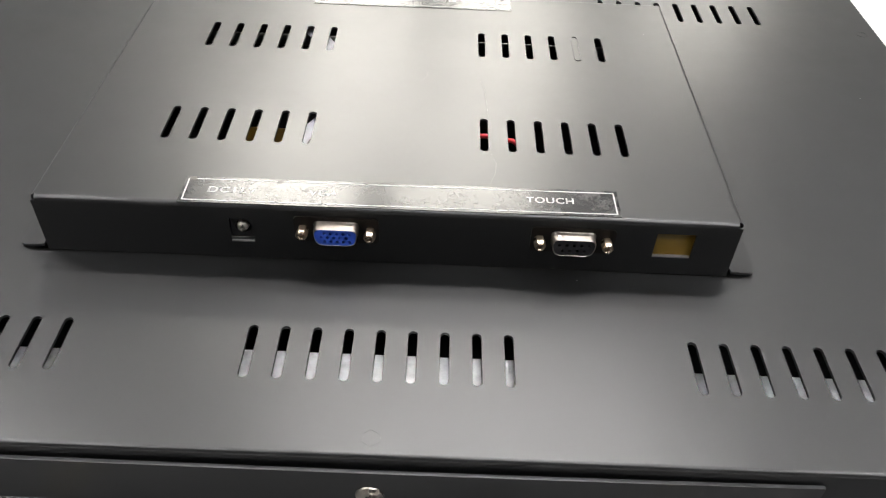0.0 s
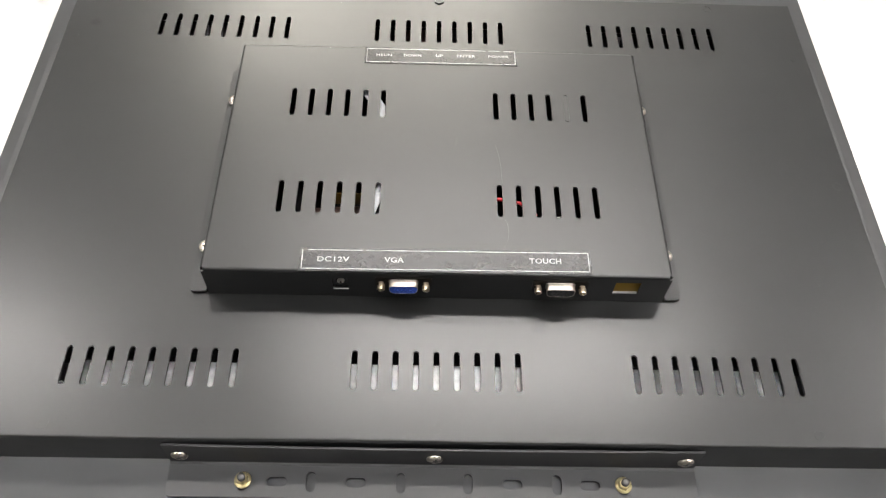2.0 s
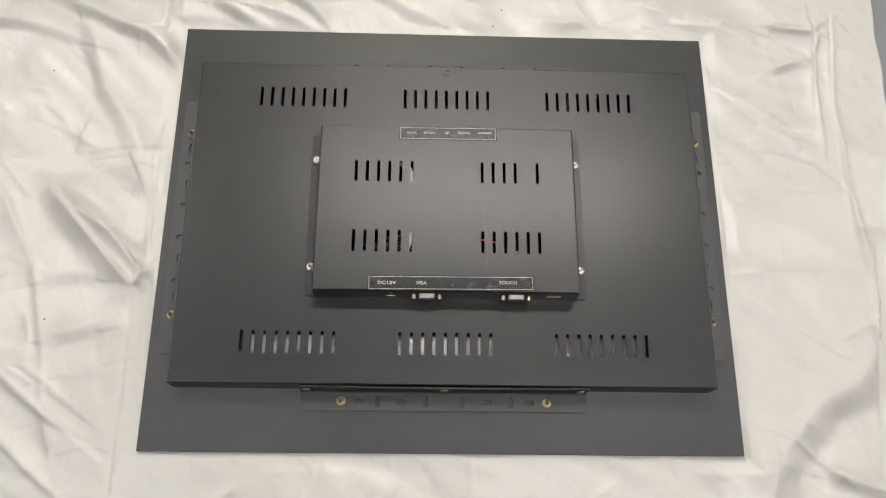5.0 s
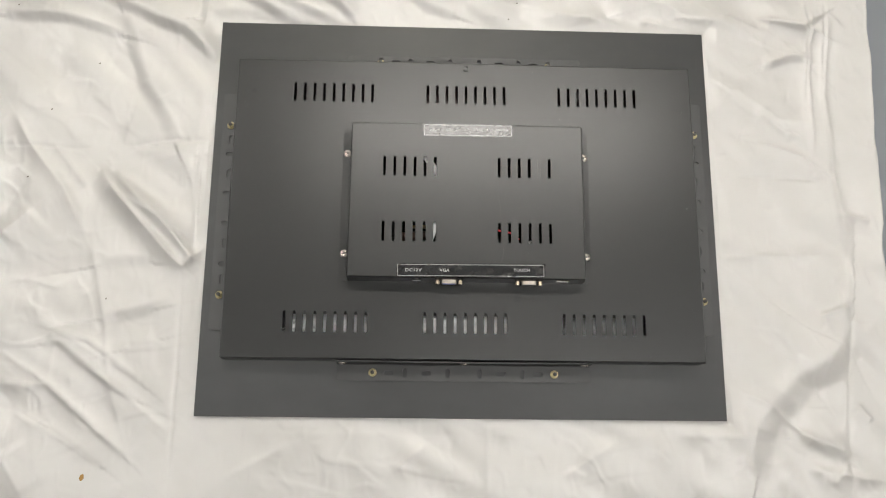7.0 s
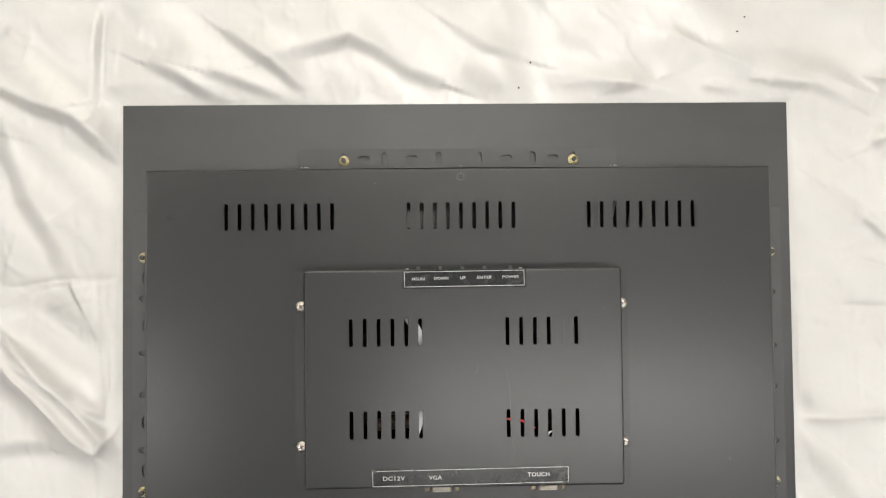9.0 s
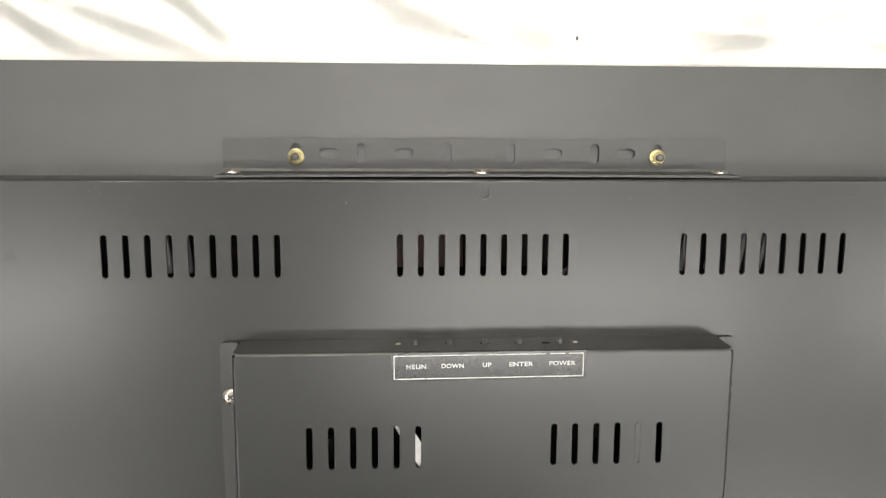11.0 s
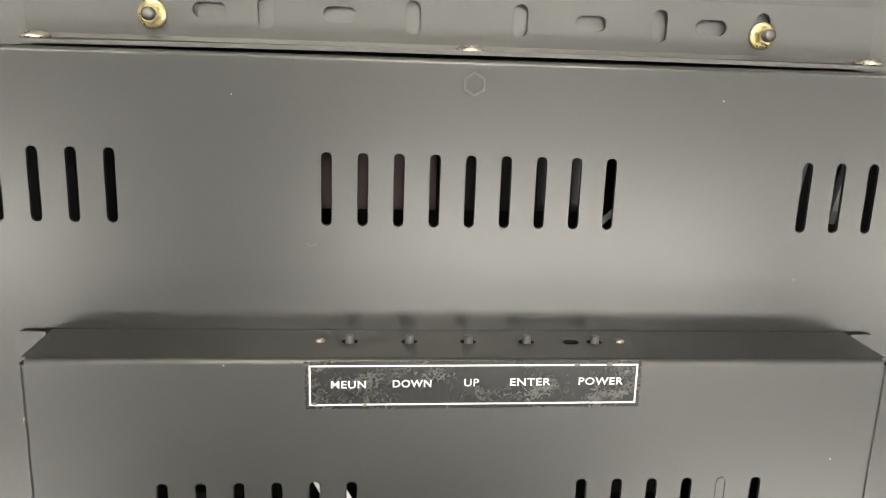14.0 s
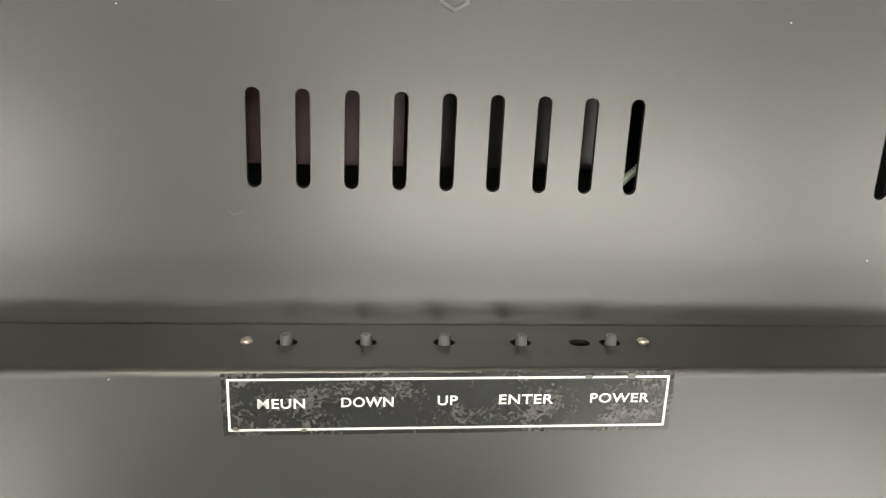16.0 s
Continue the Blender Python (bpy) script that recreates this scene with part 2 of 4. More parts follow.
def stadium(cx, cy, length, width, along_y=True, n=8):
    """A slot with round ends."""
    r, h = width / 2, length / 2 - width / 2
    pts = []
    for k in range(n + 1):
        a = math.pi * k / n
        pts.append((r * math.cos(a), h + r * math.sin(a)))
    for k in range(n + 1):
        a = math.pi + math.pi * k / n
        pts.append((r * math.cos(a), -h + r * math.sin(a)))
    return [(cx + x, cy + y) if along_y else (cx + y, cy - x) for x, y in pts]


def circle(cx, cy, r, n=20):
    return [(cx + r * math.cos(2 * math.pi * k / n), cy + r * math.sin(2 * math.pi * k / n)) for k in range(n)]


def rounded(x0, x1, y0, y1, r, corners=(1, 1, 1, 1), n=5):
    """Rectangle, counter-clockwise from lower left, each corner rounded or square."""
    out = []
    for (cx, cy, start), on in zip(((x0, y0, 180), (x1, y0, 270), (x1, y1, 0), (x0, y1, 90)), corners):
        if not on:
            out.append((cx, cy))
            continue
        ox, oy = cx + (r if cx == x0 else -r), cy + (r if cy == y0 else -r)
        for k in range(n + 1):
            a = radians(start + 90 * k / n)
            out.append((ox + r * math.cos(a), oy + r * math.sin(a)))
    return out


def sheet(bm, outer, holes, low, high, place=None, rim=True, eased=None):
    """A flat sheet with real holes; place turns (u, v, w) into a point. eased: wider outlines of the holes at the top, for a broken edge."""
    place = place or (lambda u, v, w: Vector((u, v, w)))
    layers = []
    for w, loops in ((low, [outer, *holes]), (high, [outer, *(eased or holes)])):
        edges, rings = [], []
        for loop in loops:
            ring = [bm.verts.new(place(u, v, w)) for u, v in loop]
            rings.append(ring)
            edges += [bm.edges.new((ring[k], ring[(k + 1) % len(ring)])) for k in range(len(ring))]
        normal = place(0, 0, 1) - place(0, 0, 0)
        bmesh.ops.triangle_fill(bm, use_beauty=True, use_dissolve=False, edges=edges, normal=normal)
        layers.append(rings)
    for n, (a, b) in enumerate(zip(*layers)):
        if n == 0 and not rim:
            continue
        between = [a, b]
        if n and eased:
            between.insert(1, [bm.verts.new(place(u, v, high - 0.00045)) for u, v in holes[n - 1]])
        for p, q in zip(between, between[1:]):
            for k in range(len(p)):
                j = (k + 1) % len(p)
                bm.faces.new((p[k], p[j], q[j], q[k]))
    return layers


def bent_rim(bm, hx, hy, top, bottom, radius, thick, n=8):
    """The folded edge and the four walls of a sheet-metal tray; the flat top lies inside it."""
    def ring(inset, z):
        return [bm.verts.new((sx * (hx - inset), sy * (hy - inset), z)) for sx, sy in ((-1, -1), (1, -1), (1, 1), (-1, 1))]

    outer = [ring(radius * (1 - math.sin(math.pi / 2 * k / n)), top - radius * (1 - math.cos(math.pi / 2 * k / n))) for k in range(n + 1)]
    outer.append(ring(0, bottom))
    outer.append(ring(thick, bottom))
    outer.append(ring(thick, top - thick))
    for a, b in zip(outer, outer[1:]):
        for k in range(4):
            j = (k + 1) % 4
            bm.faces.new((a[k], a[j], b[j], b[k]))


def lathe(bm, profile, n=20, m=Matrix()):
    """Turned part: (radius, height) pairs round the z axis of m."""
    rings = []
    for r, h in profile:
        rings.append([bm.verts.new(m @ Vector((r * math.cos(2 * math.pi * k / n), r * math.sin(2 * math.pi * k / n), h))) for k in range(n)])
    for a, b in zip(rings, rings[1:]):
        for k in range(n):
            j = (k + 1) % n
            bm.faces.new((a[k], a[j], b[j], b[k]))
    bm.faces.new(rings[0][::-1])
    bm.faces.new(rings[-1])


def tube(bm, points, r, n=8):
    rings = []
    pts = [Vector(p) for p in points]
    for i, p in enumerate(pts):
        way = (pts[min(i + 1, len(pts) - 1)] - pts[max(i - 1, 0)]).normalized()
        q = way.to_track_quat("Z", "Y").to_matrix()
        rings.append([bm.verts.new(p + q @ Vector((r * math.cos(2 * math.pi * k / n), r * math.sin(2 * math.pi * k / n), 0))) for k in range(n)])
    for a, b in zip(rings, rings[1:]):
        for k in range(n):
            j = (k + 1) % n
            bm.faces.new((a[k], a[j], b[j], b[k]))
    bm.faces.new(rings[0][::-1])
    bm.faces.new(rings[-1])


def lettering(text, width, height, parent, m):
    """Words in the built-in font, set to a width and a height, as a thin raised print."""
    curve = bpy.data.curves.new("lettering", "FONT")
    curve.body, curve.size, curve.extrude, curve.offset = text, 1.0, 0.0, 0.02
    curve.space_character = 1.09
    holder = bpy.data.objects.new("lettering", curve)
    scene.collection.objects.link(holder)
    bpy.context.view_layer.update()
    me = bpy.data.meshes.new_from_object(holder.evaluated_get(bpy.context.evaluated_depsgraph_get()))
    bpy.data.objects.remove(holder)
    co = np.array([v.co for v in me.vertices])
    low, high = co.min(0), co.max(0)
    for v in me.vertices:
        v.co = Vector(((v.co.x - (low[0] + high[0]) / 2) * width / (high[0] - low[0]), (v.co.y - (low[1] + high[1]) / 2) * height / (high[1] - low[1]), 0))
    me.materials.clear()
    me.materials.append(PRINT)
    me.name = "lettering"
    ob = new("lettering", me)
    ob.parent, ob.matrix_basis = parent, m
    return tagged(ob, "white printed word " + text)


# ---- the room that closes the place ----
RX, RY0, RY1 = 3.6, -1.95, 5.4
floor = finish("floor", box_mesh(-RX, RX, RY0, RY1, FLOOR - 0.1, FLOOR), FLOOR_GREY)
tagged(floor, "plain blue-grey smooth floor below the table", "floor", kind="structure")
ceiling = finish("ceiling", box_mesh(-RX, RX, RY0, RY1, CEILING, CEILING + 0.1), CEILING_PAINT)
tagged(ceiling, "plain white ceiling with square light panels", "ceiling", kind="structure")
for name, dims in (("wall_west", (-RX - 0.12, -RX, RY0, RY1)), ("wall_east", (RX, RX + 0.12, RY0, RY1)),
                   ("wall_south_shade", (-RX - 0.12, RX + 0.12, RY0 - 0.12, RY0)), ("wall_north", (-RX - 0.12, RX + 0.12, RY1, RY1 + 0.12))):
    # the unseen south wall is near-black to keep light off the front walls
    w = finish(name, box_mesh(*dims, FLOOR, CEILING), SHADE_WALL if name == "wall_south_shade" else WALL)
    tagged(w, "plain room wall, unseen, added to close the place", "wall", kind="structure")


def panel_light(glow, state):
    top = thing("ceiling_light", "square white recessed ceiling light panel, " + state, "ceiling light", "square ceiling lights")
    bm = bmesh.new()
    sheet(bm, rounded(-0.31, 0.31, -0.31, 0.31, 0.01), [rounded(-0.29, 0.29, -0.29, 0.29, 0.005)[::-1]], -0.018, -0.002)
    part("frame", bm, LAMP_FRAME, top)
    part("diffuser", box_mesh(-0.288, 0.288, -0.288, 0.288, -0.012, -0.004), glow, top, "glowing opal diffuser")
    return top


def linear_light(glow, half):
    top = thing("linear_light", "long narrow white ceiling light, unseen, placed for sheen and fill", "ceiling light", "long ceiling lights")
    bm = bmesh.new()
    sheet(bm, rounded(-0.61, 0.61, -half - 0.02, half + 0.02, 0.008), [rounded(-0.59, 0.59, -half, half, 0.004)[::-1]], -0.030, -0.001)
    part("housing", bm, LAMP_FRAME, top)
    part("diffuser", box_mesh(-0.588, 0.588, 0.002 - half, half - 0.002, -0.024, -0.006), glow, top, "glowing opal diffuser")
    return top


# first lamps at y 0.82 and -0.34 follow reflections; all others are added fill
for glow, y, half, places in ((TUBE_GLOW, 0.82, 0.08, (0.22, -1.65, 2.20)), (FILL_TUBE_GLOW, -0.34, 0.14, (0.46, -1.42, 1.95)), (FILL_TUBE_GLOW, -1.28, 0.14, (1.28, -1.50)), (CEILING_FILL_GLOW, 1.30, 0.14, (0.16,))):
    long_lamp = linear_light(glow, half)
    long_lamp.matrix_basis = pose(places[0], y, CEILING)
    for x in places[1:]:
        copy_thing(long_lamp, pose(x, y, CEILING))
for number, (x, y) in enumerate(((0.12, 2.45), (-0.45, 3.30), (0.35, 3.30), (-0.45, 4.15), (0.35, 4.15))):
    if not number:
        square_lamp = panel_light(PANEL_GLOW, "switched on")
        square_lamp.matrix_basis = pose(x, y, CEILING)
    else:
        copy_thing(square_lamp, pose(x, y, CEILING))

# two added fill panels that stand in for brighter ceiling
fill_lamp = panel_light(FILL_PANEL_GLOW, "added as fill for a bright ceiling")
fill_lamp.matrix_basis = pose(-0.62, 2.45, CEILING)
copy_thing(fill_lamp, pose(1.45, 4.15, CEILING))

# ---- table and cloth ----
TX0, TX1, TY0, TY1 = -0.95, 0.50, -0.75, 0.80
table = thing("table", "pale laminate table under a white satin cloth", "table")
part("tabletop", box_mesh(TX0, TX1 - 0.03, TY0, TY1, -0.045, -0.014, bevel=0.003), TABLE_WOOD, table)
leg = part("leg", box_mesh(-0.025, 0.025, -0.025, 0.025, FLOOR, -0.045, bevel=0.003), STEEL, table, "grey steel leg")
leg.location = (TX0 + 0.08, TY0 + 0.08, 0)
for x, y in ((TX1 - 0.08, TY0 + 0.08), (TX1 - 0.08, TY1 - 0.08), (TX0 + 0.08, TY1 - 0.08)):
    shared("leg", leg, table, pose(x, y, 0))

PX, PY, PZ = 0.2975, 0.2372, 0.004      # half size and thickness of the front plate


def axis_steps(lo, fine0, fine1, hi, step, coarse):
    a = np.arange(lo, fine0, coarse)
    b = np.arange(fine0, fine1, step)
    c = np.linspace(fine1, hi, max(2, int((hi - fine1) / coarse) + 2))
    return np.concatenate([a, b, c])


GU = axis_steps(TX0 - 0.25, -0.66, 0.56, TX1 + 0.28, 0.0019, 0.02)
GV = axis_steps(TY0 - 0.25, -0.42, 0.52, TY1 + 0.25, 0.0019, 0.02)
U, V = np.meshgrid(GU, GV)
HEIGHT = np.zeros_like(U)


def crease(height, width, lean, *points):
    """A fold line along points: height, half width, and how much steeper one flank is; negative height: a pressed seam."""
    global HEIGHT
    best, taper = np.full(U.shape, 9.0), np.zeros(U.shape)
    sizes = [math.dist(a, b) for a, b in zip(points, points[1:])]
    total, gone = sum(sizes), 0.0
    for (a, b), size in zip(zip(points, points[1:]), sizes):
        dx, dy = (b[0] - a[0]) / size, (b[1] - a[1]) / size
        s = np.clip((U - a[0]) * dx + (V - a[1]) * dy, 0, size)
        ex, ey = U - a[0] - s * dx, V - a[1] - s * dy
        d = np.hypot(ex, ey) * np.where(dx * ey - dy * ex >= 0, 1, -1)
        near = np.abs(d) < np.abs(best)
        best = np.where(near, d, best)
        t = (gone + s) / total
        taper = np.where(near, np.minimum(1, np.minimum(t, 1 - t) * 5 + 0.25), taper)
        gone += size
    side = np.where(best > 0, width * (1 - 0.88 * lean), width * (1 + 0.7 * lean))
    HEIGHT += (1.9 * height if height > 0 else 1.3 * height) * taper * np.exp(-np.abs(best / side) ** 1.15)


def fold(height, width, *points):
    """A soft step in the sheet along points: it rises to the left of the way over the width and sinks back slowly beyond."""
    global HEIGHT
    best, taper = np.full(U.shape, 9.0), np.zeros(U.shape)
    sizes = [math.dist(a, b) for a, b in zip(points, points[1:])]
    total, gone = sum(sizes), 0.0
    for (a, b), size in zip(zip(points, points[1:]), sizes):
        dx, dy = (b[0] - a[0]) / size, (b[1] - a[1]) / size
        s = np.clip((U - a[0]) * dx + (V - a[1]) * dy, 0, size)
        ex, ey = U - a[0] - s * dx, V - a[1] - s * dy
        d = np.hypot(ex, ey) * np.where(dx * ey - dy * ex >= 0, 1, -1)
        near = np.abs(d) < np.abs(best)
        best = np.where(near, d, best)
        t = (gone + s) / total
        taper = np.where(near, np.sin(math.pi * np.clip(0.08 + 0.84 * t, 0, 1)) ** 0.6, taper)
        gone += size
    rise = np.clip((best + width) / (2 * width), 0, 1)
    rise = rise * rise * (3 - 2 * rise)
    HEIGHT += 2.0 * height * taper * rise * np.exp(-np.clip(best - width, 0, 9) / (3.2 * width))


crease(0.0063, 0.009, 0.8, (-0.426, 0.041), (-0.322, -0.071))
crease(0.0027, 0.012, 0, (-0.413, 0.046), (-0.312, -0.042))
crease(-0.0016, 0.0025, 0, (-0.548, 0.075), (-0.429, 0.071), (-0.357, 0.083), (-0.300, 0.085))
crease(-0.0014, 0.002, 0, (-0.320, 0.080), (-0.312, -0.042))
crease(0.0027, 0.004, 0.5, (-0.322, -0.071), (-0.294, -0.037))
crease(0.0036, 0.009, 0.5, (-0.532, 0.111), (-0.505, 0.069), (-0.464, 0.021), (-0.438, -0.031))
crease(0.0027, 0.006, 0.4, (-0.485, 0.079), (-0.441, 0.025))
crease(-0.0016, 0.0025, 0, (-0.323, -0.071), (-0.322, -0.184), (-0.322, -0.234), (-0.321, -0.324))
crease(0.00138, 0.008, -0.5, (-0.429, -0.043), (-0.406, -0.125), (-0.391, -0.205), (-0.375, -0.258))
crease(0.00193, 0.009, 0.5, (-0.459, -0.142), (-0.369, -0.193))
crease(0.0022, 0.01, 0.5, (-0.451, -0.166), (-0.386, -0.205), (-0.324, -0.256))
crease(0.0022, 0.009, 0.5, (-0.517, -0.167), (-0.459, -0.204), (-0.416, -0.241), (-0.368, -0.279))
crease(0.0022, 0.01, 0.5, (-0.494, -0.236), (-0.437, -0.265), (-0.402, -0.288))
crease(0.00165, 0.006, 0.5, (-0.513, -0.204), (-0.459, -0.204))
crease(0.00138, 0.012, 0.3, (-0.400, -0.124), (-0.338, -0.107))
crease(0.00138, 0.012, 0.3, (-0.393, -0.169), (-0.344, -0.160))
crease(0.00275, 0.014, -0.4, (-0.504, -0.277), (-0.471, -0.324))
crease(0.0036, 0.014, 0.3, (-0.534, -0.038), (-0.499, -0.003))
crease(0.0045, 0.009, 0.5, (0.372, 0.260), (0.437, 0.246), (0.452, 0.241))
crease(0.00225, 0.004, 0.5, (0.440, 0.269), (0.431, 0.189), (0.428, 0.085))
crease(0.00225, 0.004, -0.5, (0.462, 0.275), (0.448, 0.159), (0.449, 0.093), (0.454, -0.035))
crease(0.00315, 0.007, 0.5, (0.360, 0.095), (0.412, 0.080), (0.449, 0.050))
crease(-0.0014, 0.0025, 0, (0.335, 0.053), (0.449, 0.050))
crease(0.00315, 0.01, 0.4, (0.360, 0.138), (0.404, 0.099))
crease(0.0036, 0.012, 0.4, (0.374, 0.202), (0.427, 0.214))
crease(0.00375, 0.01, 0.5, (0.384, -0.252), (0.434, -0.270))
crease(0.00187, 0.005, 0.4, (0.310, -0.202), (0.342, -0.216), (0.410, -0.269))
crease(-0.0016, 0.003, 0, (0.452, -0.116), (0.444, -0.193), (0.434, -0.318))
crease(0.00225, 0.005, 0.4, (0.450, -0.218), (0.466, -0.235))
crease(0.00187, 0.004, 0.4, (0.413, -0.117), (0.450, -0.104))
crease(0.0018, 0.006, 0.3, (0.304, -0.048), (0.423, -0.044))
crease(0.003, 0.01, 0.4, (0.411, -0.307), (0.432, -0.283))
crease(0.00225, 0.008, 0.4, (0.387, -0.289), (0.474, -0.301))
crease(0.00225, 0.007, 0.4, (0.448, 0.007), (0.489, 0.000))
crease(0.0015, 0.006, -0.4, (0.027, -0.237), (0.027, -0.313))
crease(0.0015, 0.008, 0.4, (-0.077, -0.295), (-0.040, -0.265))
crease(0.0015, 0.009, 0.4, (-0.261, -0.303), (-0.190, -0.266))
crease(0.0015, 0.009, 0.4, (0.111, -0.300), (0.170, -0.263))
crease(-0.0015, 0.003, 0, (-0.317, 0.334), (-0.316, 0.244))
crease(0.0063, 0.009, 0.7, (-0.406, 0.038), (-0.352, -0.012), (-0.301, -0.071))
crease(-0.0015, 0.0025, 0, (-0.406, 0.072), (-0.300, 0.084))
crease(-0.0014, 0.002, 0, (-0.313, 0.081), (-0.312, -0.043))
crease(0.0036, 0.01, 0.4, (-0.396, 0.013), (-0.312, -0.038))
crease(0.0036, 0.014, 0.4, (0.191, 0.301), (0.268, 0.269))
crease(0.0027, 0.014, 0.4, (0.315, 0.269), (0.391, 0.237))
crease(0.0027, 0.012, 0.4, (0.098, 0.265), (0.200, 0.247))
crease(0.0027, 0.009, 0.4, (0.221, 0.254), (0.283, 0.243))

fold(0.0045, 0.0065, (-0.560, 0.240), (-0.509, 0.237), (-0.478, 0.234), (-0.448, 0.226), (-0.422, 0.218))
fold(0.0065, 0.0070, (-0.460, 0.275), (-0.425, 0.259), (-0.402, 0.248), (-0.375, 0.233), (-0.342, 0.223), (-0.301, 0.187))
fold(0.0045, 0.0100, (-0.419, 0.243), (-0.404, 0.202), (-0.388, 0.154), (-0.359, 0.111), (-0.345, 0.082))
fold(0.0055, 0.0055, (-0.207, 0.301), (-0.185, 0.284), (-0.157, 0.264), (-0.140, 0.247))
fold(0.0042, 0.0070, (-0.160, 0.278), (-0.123, 0.288), (-0.097, 0.295), (-0.072, 0.284), (-0.045, 0.264), (-0.016, 0.255))
fold(0.0050, 0.0060, (-0.276, 0.273), (-0.251, 0.262), (-0.229, 0.247), (-0.215, 0.240))
fold(0.0040, 0.0060, (-0.223, 0.265), (-0.196, 0.257), (-0.173, 0.246), (-0.157, 0.239))
fold(0.0020, 0.0040, (-0.321, 0.237), (-0.321, 0.276), (-0.318, 0.332))
fold(0.0020, 0.0090, (-0.318, 0.242), (-0.290, 0.250), (-0.262, 0.247))
fold(0.0022, 0.0070, (0.145, 0.249), (0.180, 0.259))
fold(0.0026, 0.0060, (0.286, 0.255), (0.323, 0.249), (0.357, 0.234))
fold(0.0024, 0.0050, (-0.002, 0.306), (0.024, 0.287), (0.060, 0.277))
fold(0.0024, 0.0070, (0.335, 0.158), (0.361, 0.139), (0.394, 0.111))
fold(0.0022, 0.0080, (-0.414, -0.069), (-0.387, -0.064), (-0.362, -0.066))
fold(0.0022, 0.0080, (-0.404, -0.131), (-0.381, -0.128), (-0.355, -0.121))
fold(0.0020, 0.0070, (-0.372, -0.163), (-0.346, -0.155))
fold(0.0026, 0.0040, (-0.468, -0.161), (-0.453, -0.160), (-0.414, -0.188), (-0.386, -0.209), (-0.361, -0.221))
fold(0.0024, 0.0040, (-0.454, -0.147), (-0.421, -0.157), (-0.396, -0.174), (-0.358, -0.203))
fold(0.0026, 0.0050, (-0.464, -0.203), (-0.453, -0.212), (-0.413, -0.244), (-0.372, -0.280))
fold(0.0022, 0.0050, (-0.453, -0.253), (-0.432, -0.265), (-0.396, -0.290))
fold(0.0062, 0.0170, (0.330, -0.292), (0.340, -0.261), (0.363, -0.225), (0.394, -0.193), (0.429, -0.177), (0.450, -0.156), (0.454, -0.123))
fold(0.0016, 0.0090, (0.379, -0.258), (0.404, -0.264), (0.431, -0.280))
fold(0.0030, 0.0040, (0.380, 0.258), (0.426, 0.247), (0.460, 0.271))
fold(0.0016, 0.0025, (0.424, 0.157), (0.431, 0.223), (0.434, 0.295))
fold(0.0016, 0.0025, (0.446, 0.157), (0.457, 0.276))
fold(0.0014, 0.0030, (0.450, 0.036), (0.456, -0.026), (0.454, -0.110))
fold(0.0020, 0.0050, (0.376, 0.195), (0.406, 0.206), (0.425, 0.204))

# many short, sharp wrinkles between the larger folds
wrinkles = np.random.default_rng(11)
for k in range(420):
    x, y = wrinkles.uniform(-0.62, 0.52), wrinkles.uniform(-0.40, 0.48)
    if abs(x) < PX - 0.01 and abs(y) < PY - 0.01:
        continue
    a, size = wrinkles.normal(-0.7, 0.55), wrinkles.uniform(0.015, 0.075)
    dx, dy = math.cos(a), math.sin(a)
    j0, j1 = np.searchsorted(GU, (x - size, x + size))
    i0, i1 = np.searchsorted(GV, (y - size, y + size))
    u, v = U[i0:i1, j0:j1] - x, V[i0:i1, j0:j1] - y
    s, d = u * dx + v * dy, -u * dy + v * dx
    d = d + 0.12 * size * np.sin(s / size * 4 + k)
    w = wrinkles.uniform(0.0018, 0.0048)
    side = np.where(d > 0, w * 0.45, w * 2.2) if k % 3 else np.where(d > 0, w * 2.2, w * 0.45)
    HEIGHT[i0:i1, j0:j1] += w * wrinkles.uniform(0.08, 0.34) * np.clip(1 - (2 * s / size) ** 2, 0, 1) * np.exp(-np.abs(d / side) ** 1.2)
# flat facets between crisp pressed lines
for k in range(230):
    x, y = wrinkles.uniform(-0.62, 0.52), wrinkles.uniform(-0.42, 0.50)
    a, size = wrinkles.normal(-0.6, 0.8), wrinkles.uniform(0.04, 0.17)
    if abs(x) < PX - 0.02 and abs(y) < PY - 0.02:
        continue
    dx, dy = math.cos(a), math.sin(a)
    j0, j1 = np.searchsorted(GU, (x - size, x + size))
    i0, i1 = np.searchsorted(GV, (y - size, y + size))
    u, v = U[i0:i1, j0:j1] - x, V[i0:i1, j0:j1] - y
    s, d = u * dx + v * dy, -u * dy + v * dx
    d = d + 0.06 * size * np.sin(s / size * 3 + k)
    steep, wide = wrinkles.uniform(0.003, 0.007), wrinkles.uniform(0.010, 0.035)
    if k % 2:
        steep, wide = wide, steep
    tent = np.where(d > 0, np.clip(1 - d / steep, 0, 1), np.clip(1 + d / wide, 0, 1))
    HEIGHT[i0:i1, j0:j1] += wrinkles.uniform(0.0002, 0.0009) * np.clip(1.3 - 2.6 * np.abs(s) / size, 0, 1) * tent * (1 if k % 4 else -1)
# shallow rolling of the sheet, drawn out along the diagonal pull of the folds
rng = np.random.default_rng(5)
